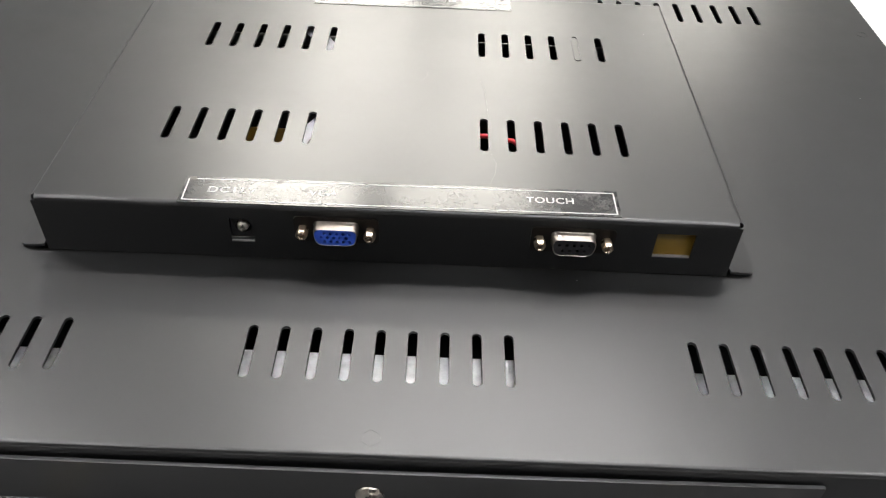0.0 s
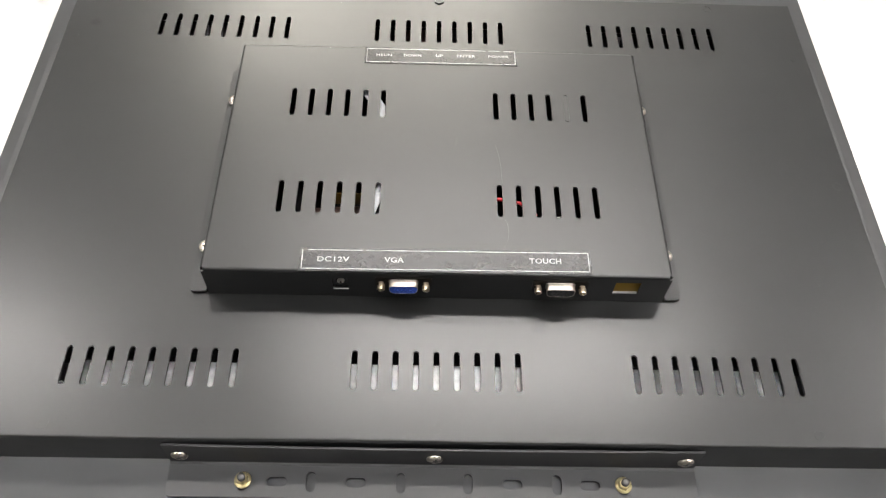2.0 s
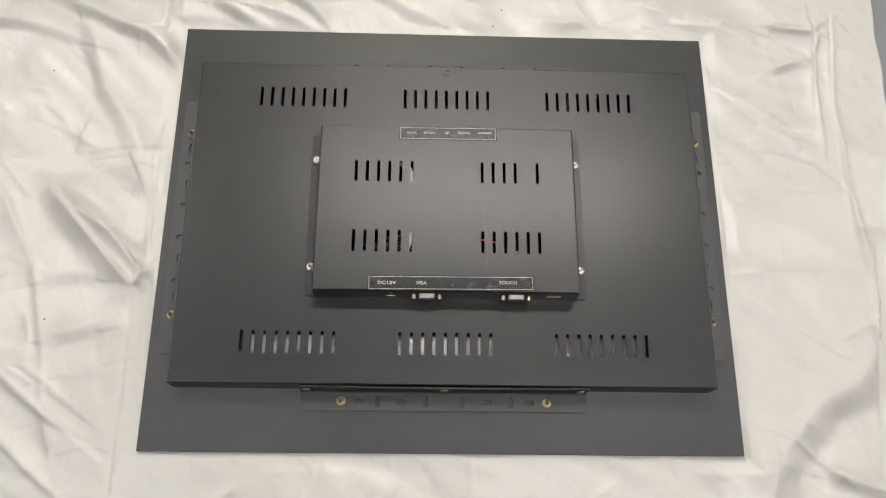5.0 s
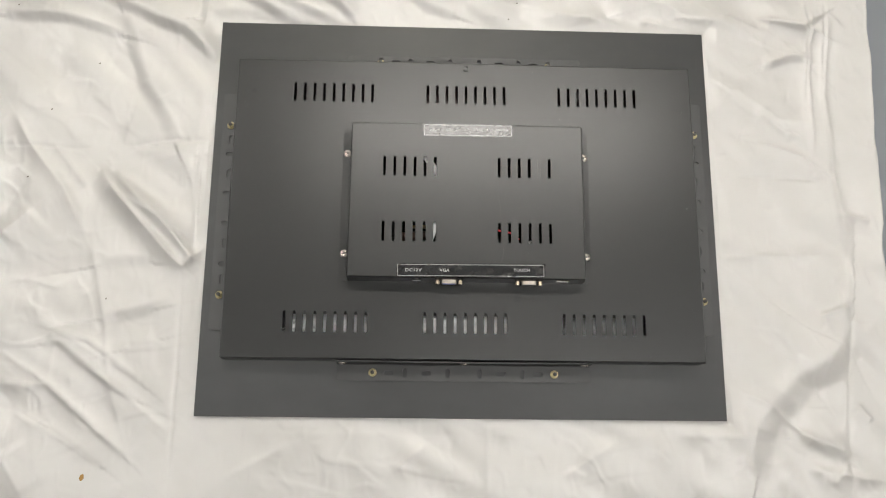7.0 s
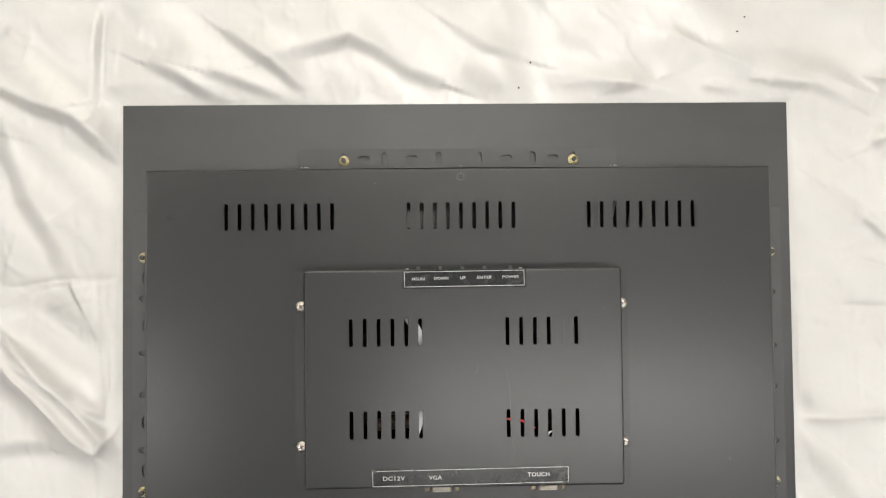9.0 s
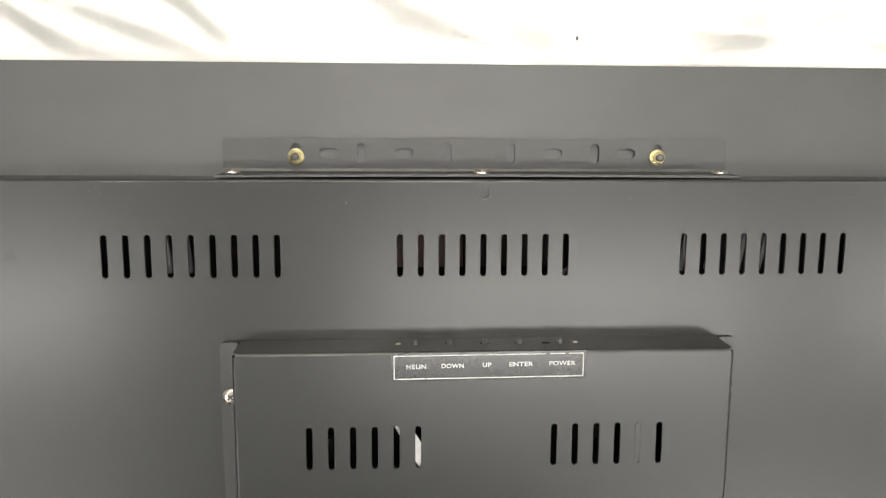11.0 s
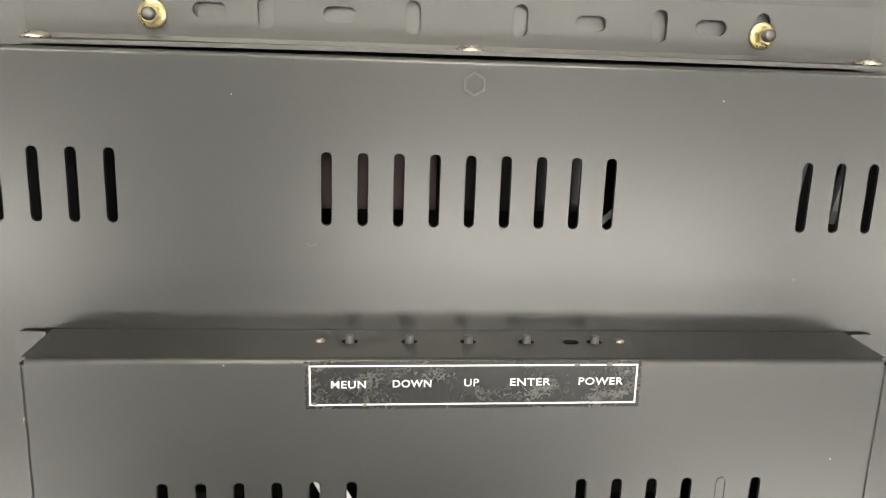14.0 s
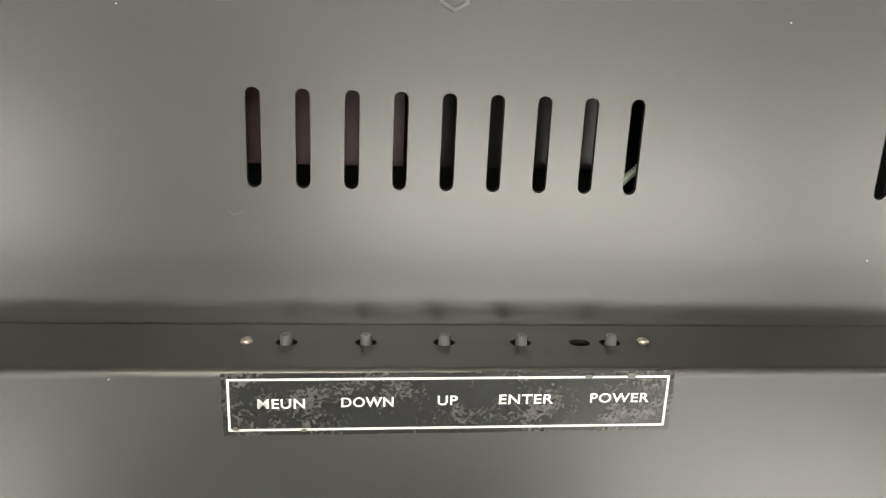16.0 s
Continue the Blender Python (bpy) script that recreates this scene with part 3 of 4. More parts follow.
for k in range(46):
    turn = rng.normal(-0.75, 0.45)
    wave = rng.uniform(30, 130)
    phase, size = rng.uniform(0, 6.28), 0.10 / wave * rng.uniform(0.4, 1.0)
    warp = 0.02 * np.sin(U * rng.uniform(8, 20) + V * rng.uniform(8, 20) + phase)
    patch = np.clip(np.sin(U * rng.uniform(4, 14) + phase * 3) * np.sin(V * rng.uniform(4, 14) + phase * 5), 0, 1)
    HEIGHT += size * patch * np.sin(wave * ((U + warp) * -math.sin(turn) + (V + warp) * math.cos(turn)) + phase)
# pressed flat under the plate, smooth just beside it
off = np.maximum(np.abs(U) - PX, np.abs(V) - PY)
free = np.clip(off / 0.018, 0, 1) ** 0.8
HEIGHT = np.maximum(HEIGHT, -0.003) * free - 0.0006 * (1 - free)
HEIGHT = np.where(off < 0.004, np.minimum(HEIGHT, -0.0006), HEIGHT)
# the side hems hang over the table's edges, uneven along their length
edge_e = np.maximum(0.5045 + 0.036 * V, 0.484) + 0.0006 * np.sin(V * 40) + 0.0004 * np.sin(V * 91 + 1)
over_e, over_w = np.maximum(U - edge_e, 0), np.maximum(TX0 - U, 0)
over_n, over_s = np.maximum(V - TY1, 0), np.maximum(TY0 - V, 0)
drop = over_e + over_w + over_n + over_s
soft = np.minimum(drop, 0.02)
X = np.clip(U, TX0, edge_e) + soft * 0.2 * np.sign(over_e - over_w) + 0.002 * np.sin(V * 34) * np.clip((over_e + over_w) / 0.15, 0, 1)
Y = np.clip(V, TY0, TY1) + soft * 0.4 * np.sign(over_n - over_s) + 0.01 * np.sin(U * 31) * np.clip((over_n + over_s) / 0.15, 0, 1)
Z = HEIGHT * np.clip(1 - drop / 0.03, 0, 1) - drop
rows, cols = U.shape
verts = np.stack([X, Y, Z - 0.0004], -1).reshape(-1, 3)
idx = np.arange(rows * cols).reshape(rows, cols)
faces = np.stack([idx[:-1, :-1], idx[:-1, 1:], idx[1:, 1:], idx[1:, :-1]], -1).reshape(-1, 4)
me = bpy.data.meshes.new("tablecloth")
me.from_pydata(verts.tolist(), [], faces.tolist())
me.polygons.foreach_set("use_smooth", np.ones(len(faces), bool))
me.materials.append(CLOTH)
tablecloth = tagged(new("tablecloth", me), "white satin cloth, creased and wrinkled, spread over the table", "tablecloth")
solid = tablecloth.modifiers.new("thickness", "SOLIDIFY")
solid.thickness, solid.offset = 0.0006, -1


def cloth_height(x, y):
    i, j = int(np.abs(GV - y).argmin()), int(np.abs(GU - x).argmin())
    return float(Z[i, j]) - 0.0004


def crumb(name, x, y, size, mat, label, group):
    bm = bmesh.new()
    bmesh.ops.create_icosphere(bm, subdivisions=2, radius=1.0)
    for v in bm.verts:
        k = 1 + 0.35 * noise.noise(v.co * 1.7 + Vector((x * 50, y * 50, 0)))
        v.co = Vector((v.co.x * size * k, v.co.y * size * k * 1.5, v.co.z * size * 0.3))
    ob = finish(name, bm, mat, None, "", 60)
    ob.location = (x, y, cloth_height(x, y) + size * 0.2)
    ob.rotation_euler = (0, 0, x * 7 - 0.4)
    return tagged(ob, label, "crumb", group)


crumb("crumb", -0.413, -0.303, 0.0024, STAIN, "small ochre-brown crumb lying on the white cloth", "")
for x, y in ((0.066, 0.275), (0.055, 0.252), (0.254, 0.302), (0.262, 0.316), (-0.545, 0.253), (-0.442, 0.180), (-0.49, 0.118), (-0.51, 0.035), (-0.405, -0.108)):
    crumb("speck", x, y, 0.0008, DIRT, "tiny dark speck of dirt on the white cloth", "specks on the cloth")

# ---- the monitor, lying on its face ----
monitor = thing("monitor", "black open-frame touch monitor lying face down on white cloth", "monitor")
bm = box_mesh(-PX, PX, -PY, PY, 0.0, PZ, bevel=0.0006)
front_plate = part("front_plate", bm, PLATE_PAINT, monitor, "matte charcoal coated front plate")

CX, CY, CZ, T = 0.267, 0.1752, 0.035, 0.0011
SLOT_L, SLOT_W, PITCH = 0.0232, 0.0034, 0.0112
EASE = 0.0003      # the punched slots are this much wider at the surface
bm = bmesh.new()
vents = [(gx + (i - 4) * PITCH, gy) for gx in (-0.1545, 0.0, 0.1545) for gy in (0.1347, -0.1347) for i in range(9)]
holes = [stadium(x, y, SLOT_L - 0.0003, SLOT_W - 0.0003) for x, y in vents]
wide = [stadium(x, y, SLOT_L - 0.0003 + EASE, SLOT_W - 0.0003 + EASE) for x, y in vents]
# wide cut-out under the control box for its cables
holes.append(rounded(-0.115, 0.115, -0.072, 0.074, 0.004))
wide.append(rounded(-0.1154, 0.1154, -0.0724, 0.0744, 0.004))
R = 0.0016
sheet(bm, rounded(-CX + R, CX - R, -CY + R, CY - R, 0.001, (0, 0, 0, 0)), holes, CZ - T, CZ, rim=False, eased=wide)
bent_rim(bm, CX, CY, CZ, 0.0042, R, T)
bmesh.ops.remove_doubles(bm, verts=bm.verts, dist=0.00002)
rear_cover = part("rear_cover", bm, BLACK_PAINT, monitor, "satin black folded sheet-metal rear cover with vent slots", 30, True)

# stud marks that show through the sheet
bm = bmesh.new()
ring = lambda r: [(r * math.cos(radians(60 * k + 30)), r * math.sin(radians(60 * k + 30))) for k in range(6)]
sheet(bm, ring(0.0038), [ring(0.0029)[::-1]], 0.0, 0.0008)
# pale colour paints the edge glint of this black-coated bump
top_mark = part("stud_mark", bm, SCUFF_AND_GLINT, rear_cover, "raised hexagon of a stud, edge glint put in its pale colour")
top_mark.location = (0, 0.168, CZ)
bm = bmesh.new()
sheet(bm, ring(0.0034), [ring(0.0028)[::-1]], 0.0, 0.00012)
first = None
for x, y in ((0, -0.168), (0.203, 0.168), (-0.203, 0.168), (0.203, -0.168), (-0.203, -0.168), (0.257, 0.117), (-0.257, 0.117), (0.258, -0.117), (0.258, 0.0), (-0.258, 0.0)):
    if first is None:
        first = part("stud_mark", bm, BLACK_PAINT, rear_cover)
        first.location = (x, y, CZ)
    else:
        shared("stud_mark", first, rear_cover, pose(x, y, CZ, 0, 0, 7 * x * 100))


# inside, seen through the slots
# silver is lifted and stops mid-slot; the dark sheet beyond paints the shade
part("panel_tray", box_mesh(-0.062, 0.062, -0.163, -0.1275, 0.0202, 0.0268, bevel=0.0005), PANEL_METAL, monitor, "silver tray of the screen panel, lifted to brighten the slots")
part("panel_back", box_mesh(-0.196, 0.196, -0.163, -0.1245, 0.0045, 0.0200, bevel=0.0006), PANEL_METAL, monitor, "bare silver back of the screen panel")
part("shade_sheet", box_mesh(-0.255, 0.255, -0.1195, 0.165, 0.0045, 0.0115), INNER_SHADE, monitor, "near-black sheet for the shade inside the cover")
bm = bmesh.new()
tube(bm, [(-0.206 + 0.0014 * k, -0.1405 + 0.0012 * math.sin(k * 1.55), 0.0226 + 0.0012 * math.cos(k * 0.8)) for k in range(32)], 0.0006, 6)
part("thin_lead", bm, WHITE_RIBBON, monitor, "thin white lead wound along the panel")
part("driver_board", box_mesh(-0.06, 0.06, 0.115, 0.155, 0.0124, 0.0140), BOARD, monitor, "dark green driver board")


def reflection_film(x0, x1, mat, label):
    """Glossy film added over the driver board, twisted a little along its length to place reflections."""
    bm = bmesh.new()
    grid = []
    for i in range(13):
        x = x0 + (x1 - x0) * i / 12
        slope = -math.tan(radians(6.5 - 7.5 * (x + 0.042) / 0.077))
        grid.append([[bm.verts.new((x, y, 0.0178 + slope * (y - 0.138) - dz)) for y in (0.1255, 0.133, 0.141, 0.149, 0.157)] for dz in (0.0, 0.0005)])
    for p, q in zip(grid, grid[1:]):
        for k in range(4):
            bm.faces.new((p[0][k], q[0][k], q[0][k + 1], p[0][k + 1]))
            bm.faces.new((p[1][k], p[1][k + 1], q[1][k + 1], q[1][k]))
    for k in range(12):
        for e in (0, 4):
            bm.faces.new((grid[k][0][e], grid[k + 1][0][e], grid[k + 1][1][e], grid[k][1][e]))
    for g in (grid[0], grid[-1]):
        for k in range(4):
            bm.faces.new((g[0][k], g[0][k + 1], g[1][k + 1], g[1][k]))
    return part("reflection_film", bm, mat, monitor, label, 40)


# maroon and black paint the reflections that the slots show here
reflection_film(-0.050, -0.0095, MAROON, "glossy film, maroon for the brown reflection in the slots")
reflection_film(-0.0085, 0.056, DARK_FILM, "glossy film, black for the dark reflection in the slots")
bm = bmesh.new()
tube(bm, [(0.036, 0.112, 0.018), (0.047, 0.122, 0.0195), (0.057, 0.131, 0.018), (0.08, 0.142, 0.015)], 0.0011)
part("cable", bm, WHITE_RIBBON, monitor, "thin white lead")
for x, turn in ((-0.173, 6), (-0.162, 6), (0.118, -8), (0.135, -12), (0.152, -10), (0.165, -13)):
    bm = box_mesh(-0.0014, 0.0014, -0.018, 0.016, 0.0, 0.004, bevel=0.0004)
    o = part("bracket_rib", bm, GREY_RIB, monitor, "grey metal rib inside the cover")
    o.matrix_basis = pose(x, 0.140, 0.0125, 0, 0, turn)


# ---- mounting brackets on the four sides ----
def pan_head(name, parent, m, r=0.0046):
    bm = bmesh.new()
    lathe(bm, [(r * 0.95, 0.0), (r, 0.0003), (r * 0.97, 0.0009), (r * 0.80, 0.0016), (r * 0.5, 0.0021), (r * 0.42, 0.00205), (r * 0.05, 0.0018)], 22)
    o = part(name, bm, NICKEL, parent, "bright nickel cross-head screw")
    o.matrix_basis = m
    # solid cross whose dark colour paints the shade of a recess
    bm = bmesh.new()
    for a, b, high in ((0.44, 0.10, 0.00207), (0.10, 0.44, 0.00208)):
        add_box(bm, -r * a, r * a, -r * b, r * b, 0.0014, high)
    recess = part("shaded_cross", bm, STUD_STEEL, o, "dark cross filling in for the shaded recess")
    recess.matrix_basis = pose(0, 0, 0, 0, 0, 23 + 900 * (m.translation.x + m.translation.y))
    return o


def flange_nut(parent, m):
    """Yellow zinc nut with a washer face, on a threaded stud."""
    bm = bmesh.new()
    lathe(bm, [(0.0045, 0.0), (0.0046, 0.0004), (0.0044, 0.0009), (0.0038, 0.0012)], 24)
    lathe(bm, [(0.0032, 0.0011), (0.0034, 0.0014), (0.0034, 0.0038), (0.0030, 0.0042)], 6)
    nut = part("flange_nut", bm, ZINC, parent, "yellow zinc flange nut", 25)
    nut.matrix_basis = m
    bm = bmesh.new()
    prof = []
    for k in range(11):
        prof.append((0.0021 if k % 2 else 0.0018, 0.0040 + k * 0.00027))
    prof.append((0.0014, 0.0070))
    lathe(bm, prof, 14)
    lathe(bm, [(0.0018, -0.0045), (0.0018, 0.0)], 12)
    stud = part("stud", bm, STUD_STEEL, parent, "dark threaded stud", 50)
    stud.matrix_basis = m


def bracket(m, lift, slot_y, nut_y, coat, half=0.142):
    """L-shaped slotted bracket. Its own x runs along the side, y points outwards from the cover's wall."""
    bm = bmesh.new()
    slots = []
    for s in (-1, 1):
        slots += [stadium(s * 0.084, slot_y, 0.0108, 0.0052, False), stadium(s * 0.042, slot_y, 0.0108, 0.0052, False)]
        slots += [stadium(s * 0.066, slot_y, 0.0110, 0.0052), stadium(s * 0.018, slot_y, 0.0110, 0.0052), stadium(s * 0.102, slot_y, 0.0110, 0.0052)]
    sheet(bm, rounded(-half, half, 0.0024, 0.0213, 0.003, (0, 0, 1, 1)), slots, 0.0050 + lift, 0.0066 + lift)
    rim = [e for e in bm.edges if all(v.co.z > 0.0060 + lift for v in e.verts) and e.calc_length() > 0.0001
           and (all(v.co.y > 0.0180 for v in e.verts) or all(abs(v.co.x) > half - 0.0001 for v in e.verts)) and e.calc_face_angle(0.0) > 1.2]
    bmesh.ops.bevel(bm, geom=rim, offset=0.0005, segments=2, affect="EDGES", profile=0.5)
    # the upright leaf, bellied a little away from the cover
    n = 24
    rings = []
    for k in range(n + 1):
        x = -half + 2 * half * k / n
        belly = 0.0007 * (1 - (x / half) ** 2)
        rings.append([bm.verts.new(p) for p in ((x, 0.0006 + belly, 0.0300), (x, 0.0019 + belly, 0.0300), (x, 0.0021, 0.0090 + lift), (x, 0.0027, 0.0073 + lift), (x, 0.0042, 0.00655 + lift), (x, 0.0042, 0.0050 + lift), (x, 0.0006, 0.0050 + lift))])
    for a, b in zip(rings, rings[1:]):
        for j in range(7):
            bm.faces.new((a[j], a[(j + 1) % 7], b[(j + 1) % 7], b[j]))
    bm.faces.new(rings[0])
    bm.faces.new(rings[-1][::-1])
    ob = part("bracket", bm, coat, monitor, "charcoal slotted angle bracket", 35)
    ob.matrix_basis = m
    for x in (-0.135, 0.0, 0.135):
        head = pan_head("screw", ob, pose(x, 0.0022, 0.0175, -90, 0, 0))
    for x in (-0.102, 0.102):
        flange_nut(ob, pose(x, nut_y, 0.0067 + lift, 0, 0, 11 + x * 300))
    return ob


# the lower one sits on spacers, the side ones almost touch the plate
bracket(pose(0, -CY, 0, 0, 0, 180), 0.0012, 0.0128, 0.0124, BRACKET_PAINT)
bracket(pose(0, CY, 0, 0, 0, 0), 0.0, 0.0128, 0.0108, BRACKET_PAINT)
bracket(pose(-CX, 0, 0, 0, 0, 90), -0.0009, 0.0100, 0.0112, PLATE_PAINT)
bracket(pose(CX, 0, 0, 0, 0, -90), -0.0009, 0.0100, 0.0112, PLATE_PAINT)

# ---- control box on the back ----
BX, BY, BZ, BT = 0.1305, 0.0888, 0.061, 0.0010
bm = bmesh.new()
slots = []
for gx in (-0.064, 0.064):
    for gy in (0.0375, -0.0375):
        for i in range(6):
            if (gx, gy, i) == (0.064, 0.0375, 4):
                continue               # punched but still blocked
            slots.append((gx + (i - 2.5) * 0.0113, gy))
R = 0.0018
sheet(bm, rounded(-BX + R, BX - R, -BY + R, BY - R, 0.001, (0, 0, 0, 0)), [stadium(x, y, SLOT_L - 0.0003, SLOT_W - 0.0003) for x, y in slots], BZ - BT, BZ, rim=False,
      eased=[stadium(x, y, SLOT_L - 0.0003 + EASE, SLOT_W - 0.0003 + EASE) for x, y in slots])
n = 8


def fold_edge(along, sign):
    """The rounded fold from the top into one wall."""
    rows_ = []
    for k in range(n + 1):
        a = math.pi / 2 * k / n
        o, z = R * (1 - math.sin(a)), BZ - R * (1 - math.cos(a))
        if along == "x":
            rows_.append([bm.verts.new((x, sign * (BY - o), z)) for x in (-BX + R, BX - R)])
        else:
            rows_.append([bm.verts.new((sign * (BX - o), y, z)) for y in (-BY + R, BY - R)])
    for a, b in zip(rows_, rows_[1:]):
        bm.faces.new((a[0], a[1], b[1], b[0]))


for along in "xy":
    for sign in (-1, 1):
        fold_edge(along, sign)
# the groove of the slot that was never knocked out
bmesh.ops.remove_doubles(bm, verts=bm.verts, dist=0.00002)
control_box = part("control_box", bm, BLACK_PAINT, monitor, "raised black sheet-metal control box with vent slots", 30, True)
base = CZ + 0.0004
# front wall with the power and network openings, rear wall with the button holes, closed side walls
bm = bmesh.new()
front_holes = [rounded(-0.0590, -0.0500, 0.0445, 0.0545, 0.0004), rounded(0.0995, 0.1140, 0.0435, 0.0555, 0.0004)]
sheet(bm, rounded(-BX + 0.0004, BX - 0.0004, base, BZ - R, 0.001, (0, 0, 0, 0)), front_holes, 0.0, BT, lambda u, v, w: Vector((u, -BY + w, v)))
part("front_wall", bm, BLACK_PAINT, control_box, "", 35)
bm = bmesh.new()
BUTTONS = (-0.037, -0.0185, 0.0, 0.0185, 0.0405)
back_holes = [stadium(x, 0.0460, 0.0052, 0.0036, False) for x in BUTTONS] + [stadium(0.0330, 0.0460, 0.0052, 0.0040, False)]
sheet(bm, rounded(-BX + 0.0004, BX - 0.0004, base, BZ - R, 0.001, (0, 0, 0, 0)), back_holes, 0.0, BT, lambda u, v, w: Vector((u, BY - w, v)))
part("rear_wall", bm, BLACK_PAINT, control_box, "", 35)
for s in (-1, 1):
    # side wall, bent out into a foot that is screwed down on the rear cover
    bm = bmesh.new()
    profile = [(BX, BZ - R), (BX, CZ + 0.0037), (BX + 0.0003, CZ + 0.0029), (BX + 0.0011, CZ + 0.0026)]
    rows_ = [[bm.verts.new((s * x, y, z)) for x, z in profile] for y in (-BY + R, BY - R)]
    for k in range(3):
        bm.faces.new((rows_[0][k], rows_[0][k + 1], rows_[1][k + 1], rows_[1][k]))
    outer = rounded(BX + 0.0011, 0.1413, -BY + 0.0003, BY - 0.0003, 0.003, (0, 1, 1, 0))
    sheet(bm, [(s * x, y) for x, y in outer], [], CZ + 0.0014, CZ + 0.0026, lambda u, v, w: Vector((u, v, w - 0.06 * (abs(u) - BX))))
    rim = [e for e in bm.edges if all(v.co.z > CZ + 0.0017 and abs(v.co.x) > BX + 0.0012 for v in e.verts) and e.calc_face_angle(0.0) > 1.2]
    bmesh.ops.bevel(bm, geom=rim, offset=0.0007, segments=3, affect="EDGES", profile=0.5)
    part("side_wall", bm, BLACK_PAINT, control_box, "", 35)
bm = bmesh.new()
sx = 0.064 + 1.5 * 0.0113
sheet(bm, stadium(sx, 0.0375, SLOT_L, SLOT_W), [stadium(sx, 0.0375, SLOT_L - 0.0009, SLOT_W - 0.0009)[::-1]], BZ - 0.0002, BZ + 0.00035)
part("blocked_slot", bm, BLACK_PAINT, control_box, "embossed outline of an unopened slot")
for s in (-1, 1):
    for y in (-0.0587, 0.0585):
        bm_screw = pan_head("screw", control_box, pose(s * 0.1360, y, CZ + 0.0026), 0.0045)

# push buttons and the lamp hole in the rear wall
for x in BUTTONS:
    bm = bmesh.new()
    lathe(bm, [(0.0014, -0.004), (0.0014, 0.0018), (0.0012, 0.0023), (0.0007, 0.0025)], 16)
    o = part("button", bm, GREY_PLASTIC, control_box, "grey plastic push button")
    o.matrix_basis = pose(x, BY, 0.0466, -90, 0, 0)
for x in (-0.0462, 0.0488):
    bm = bmesh.new()
    lathe(bm, [(0.0015, 0.0), (0.0016, 0.0004), (0.0013, 0.0008), (0.0005, 0.0010)], 16)
    o = part("small_screw", bm, NICKEL, control_box, "small bright screw")
    o.matrix_basis = pose(x, BY, 0.0458, -90, 0, 0)


# ---- sockets in the front wall ----
def d_outline(w, h, r=0.0030, slant=0.0011, n=5):
    """A D-shaped shell outline: wide above, narrow below."""
    corners = [(-w / 2 + slant, -h / 2), (w / 2 - slant, -h / 2), (w / 2, h / 2), (-w / 2, h / 2)]
    out = []
    for k in range(4):
        p, a, b = Vector(corners[k]), Vector(corners[k - 1]), Vector(corners[(k + 1) % 4])
        u, v = (a - p).normalized(), (b - p).normalized()
        s, e = p + u * r, p + v * r
        for i in range(n + 1):
            t = i / n
            q = s * (1 - t) ** 2 + p * 2 * t * (1 - t) + e * t ** 2
            out.append((q.x, q.y))
    return out


def d_socket(x, z, insert_mat, label, rows_, insert_label):
    at = lambda u, v, w: Vector((x + u, -BY - w, z + v))
    bm = bmesh.new()
    # drawn shell with a rolled lip, coming out of the wall
    outs = [(0.0178, 0.0088, 0.0002), (0.0170, 0.0080, 0.0006), (0.0168, 0.0078, 0.0012), (0.0168, 0.0078, 0.0047), (0.0167, 0.0077, 0.0050), (0.0164, 0.0074, 0.0051), (0.0162, 0.0072, 0.0049), (0.0162, 0.0072, 0.0006)]
    rings = [[bm.verts.new(at(u, v, w)) for u, v in d_outline(a, b)] for a, b, w in outs]
    for a, b in zip(rings, rings[1:]):
        for k in range(len(a)):
            j = (k + 1) % len(a)
            bm.faces.new((a[k], a[j], b[j], b[k]))
    socket = part("socket", bm, SHELL, monitor, label, 40)
    bm = bmesh.new()
    sheet(bm, rounded(-0.0157, 0.0157, -0.0058, 0.0058, 0.0016), [d_outline(0.0176, 0.0086)[::-1]], -0.0001, 0.0007, at)
    part("flange", bm, FLANGE, socket, "dull metal mounting flange", 30)
    holes = []
    for v, count, shift in rows_:
        for i in range(count):
            holes.append(circle((i - (count - 1) / 2) * 0.0023 * (1.2 if len(rows_) == 2 else 1) + shift, v, 0.00068, 8)[::-1])
    bm = bmesh.new()
    sheet(bm, d_outline(0.0161, 0.0071), holes, 0.0028, 0.0050, at)
    part("insert", bm, insert_mat, socket, insert_label, 30)
    part("insert_floor", box_mesh(x - 0.0070, x + 0.0070, -BY - 0.0029, -BY - 0.0027, z - 0.003, z + 0.003), HOLE, socket)
    for s in (-1, 1):
        bm = bmesh.new()
        lathe(bm, [(0.0022, 0.0), (0.0022, 0.0046), (0.0019, 0.0052), (0.0013, 0.0053), (0.0010, 0.0049), (0.0010, 0.0025)], 6)
        o = part("jackscrew", bm, BRASSY, socket, "hexagonal nickel jackscrew", 25)
        o.matrix_basis = pose(x + s * 0.0125, -BY, z, 90, 0, 0)
    return socket


d_socket(-0.0191, 0.0513, BLUE, "nickel video socket with blue insert", ((0.0019, 5, 0.0006), (0.0, 5, -0.0006), (-0.0019, 5, 0.0006)), "blue nylon insert with fifteen holes")
d_socket(0.0686, 0.0510, BLACK_PLASTIC, "nickel serial socket with black insert", ((0.0013, 5, 0.0), (-0.0013, 4, 0.0)), "black nylon insert with nine holes")

# power jack behind its opening
bm = bmesh.new()
sheet(bm, rounded(-0.0588, -0.0502, 0.0447, 0.0545, 0.0004), [circle(-0.0543, 0.0500, 0.0031, 18)[::-1]], 0.0, 0.0040, lambda u, v, w: Vector((u, -BY + 0.0014 + w, v)))
jack = part("power_jack", bm, BLACK_PLASTIC, monitor, "black power jack recessed in its opening")
bm = bmesh.new()
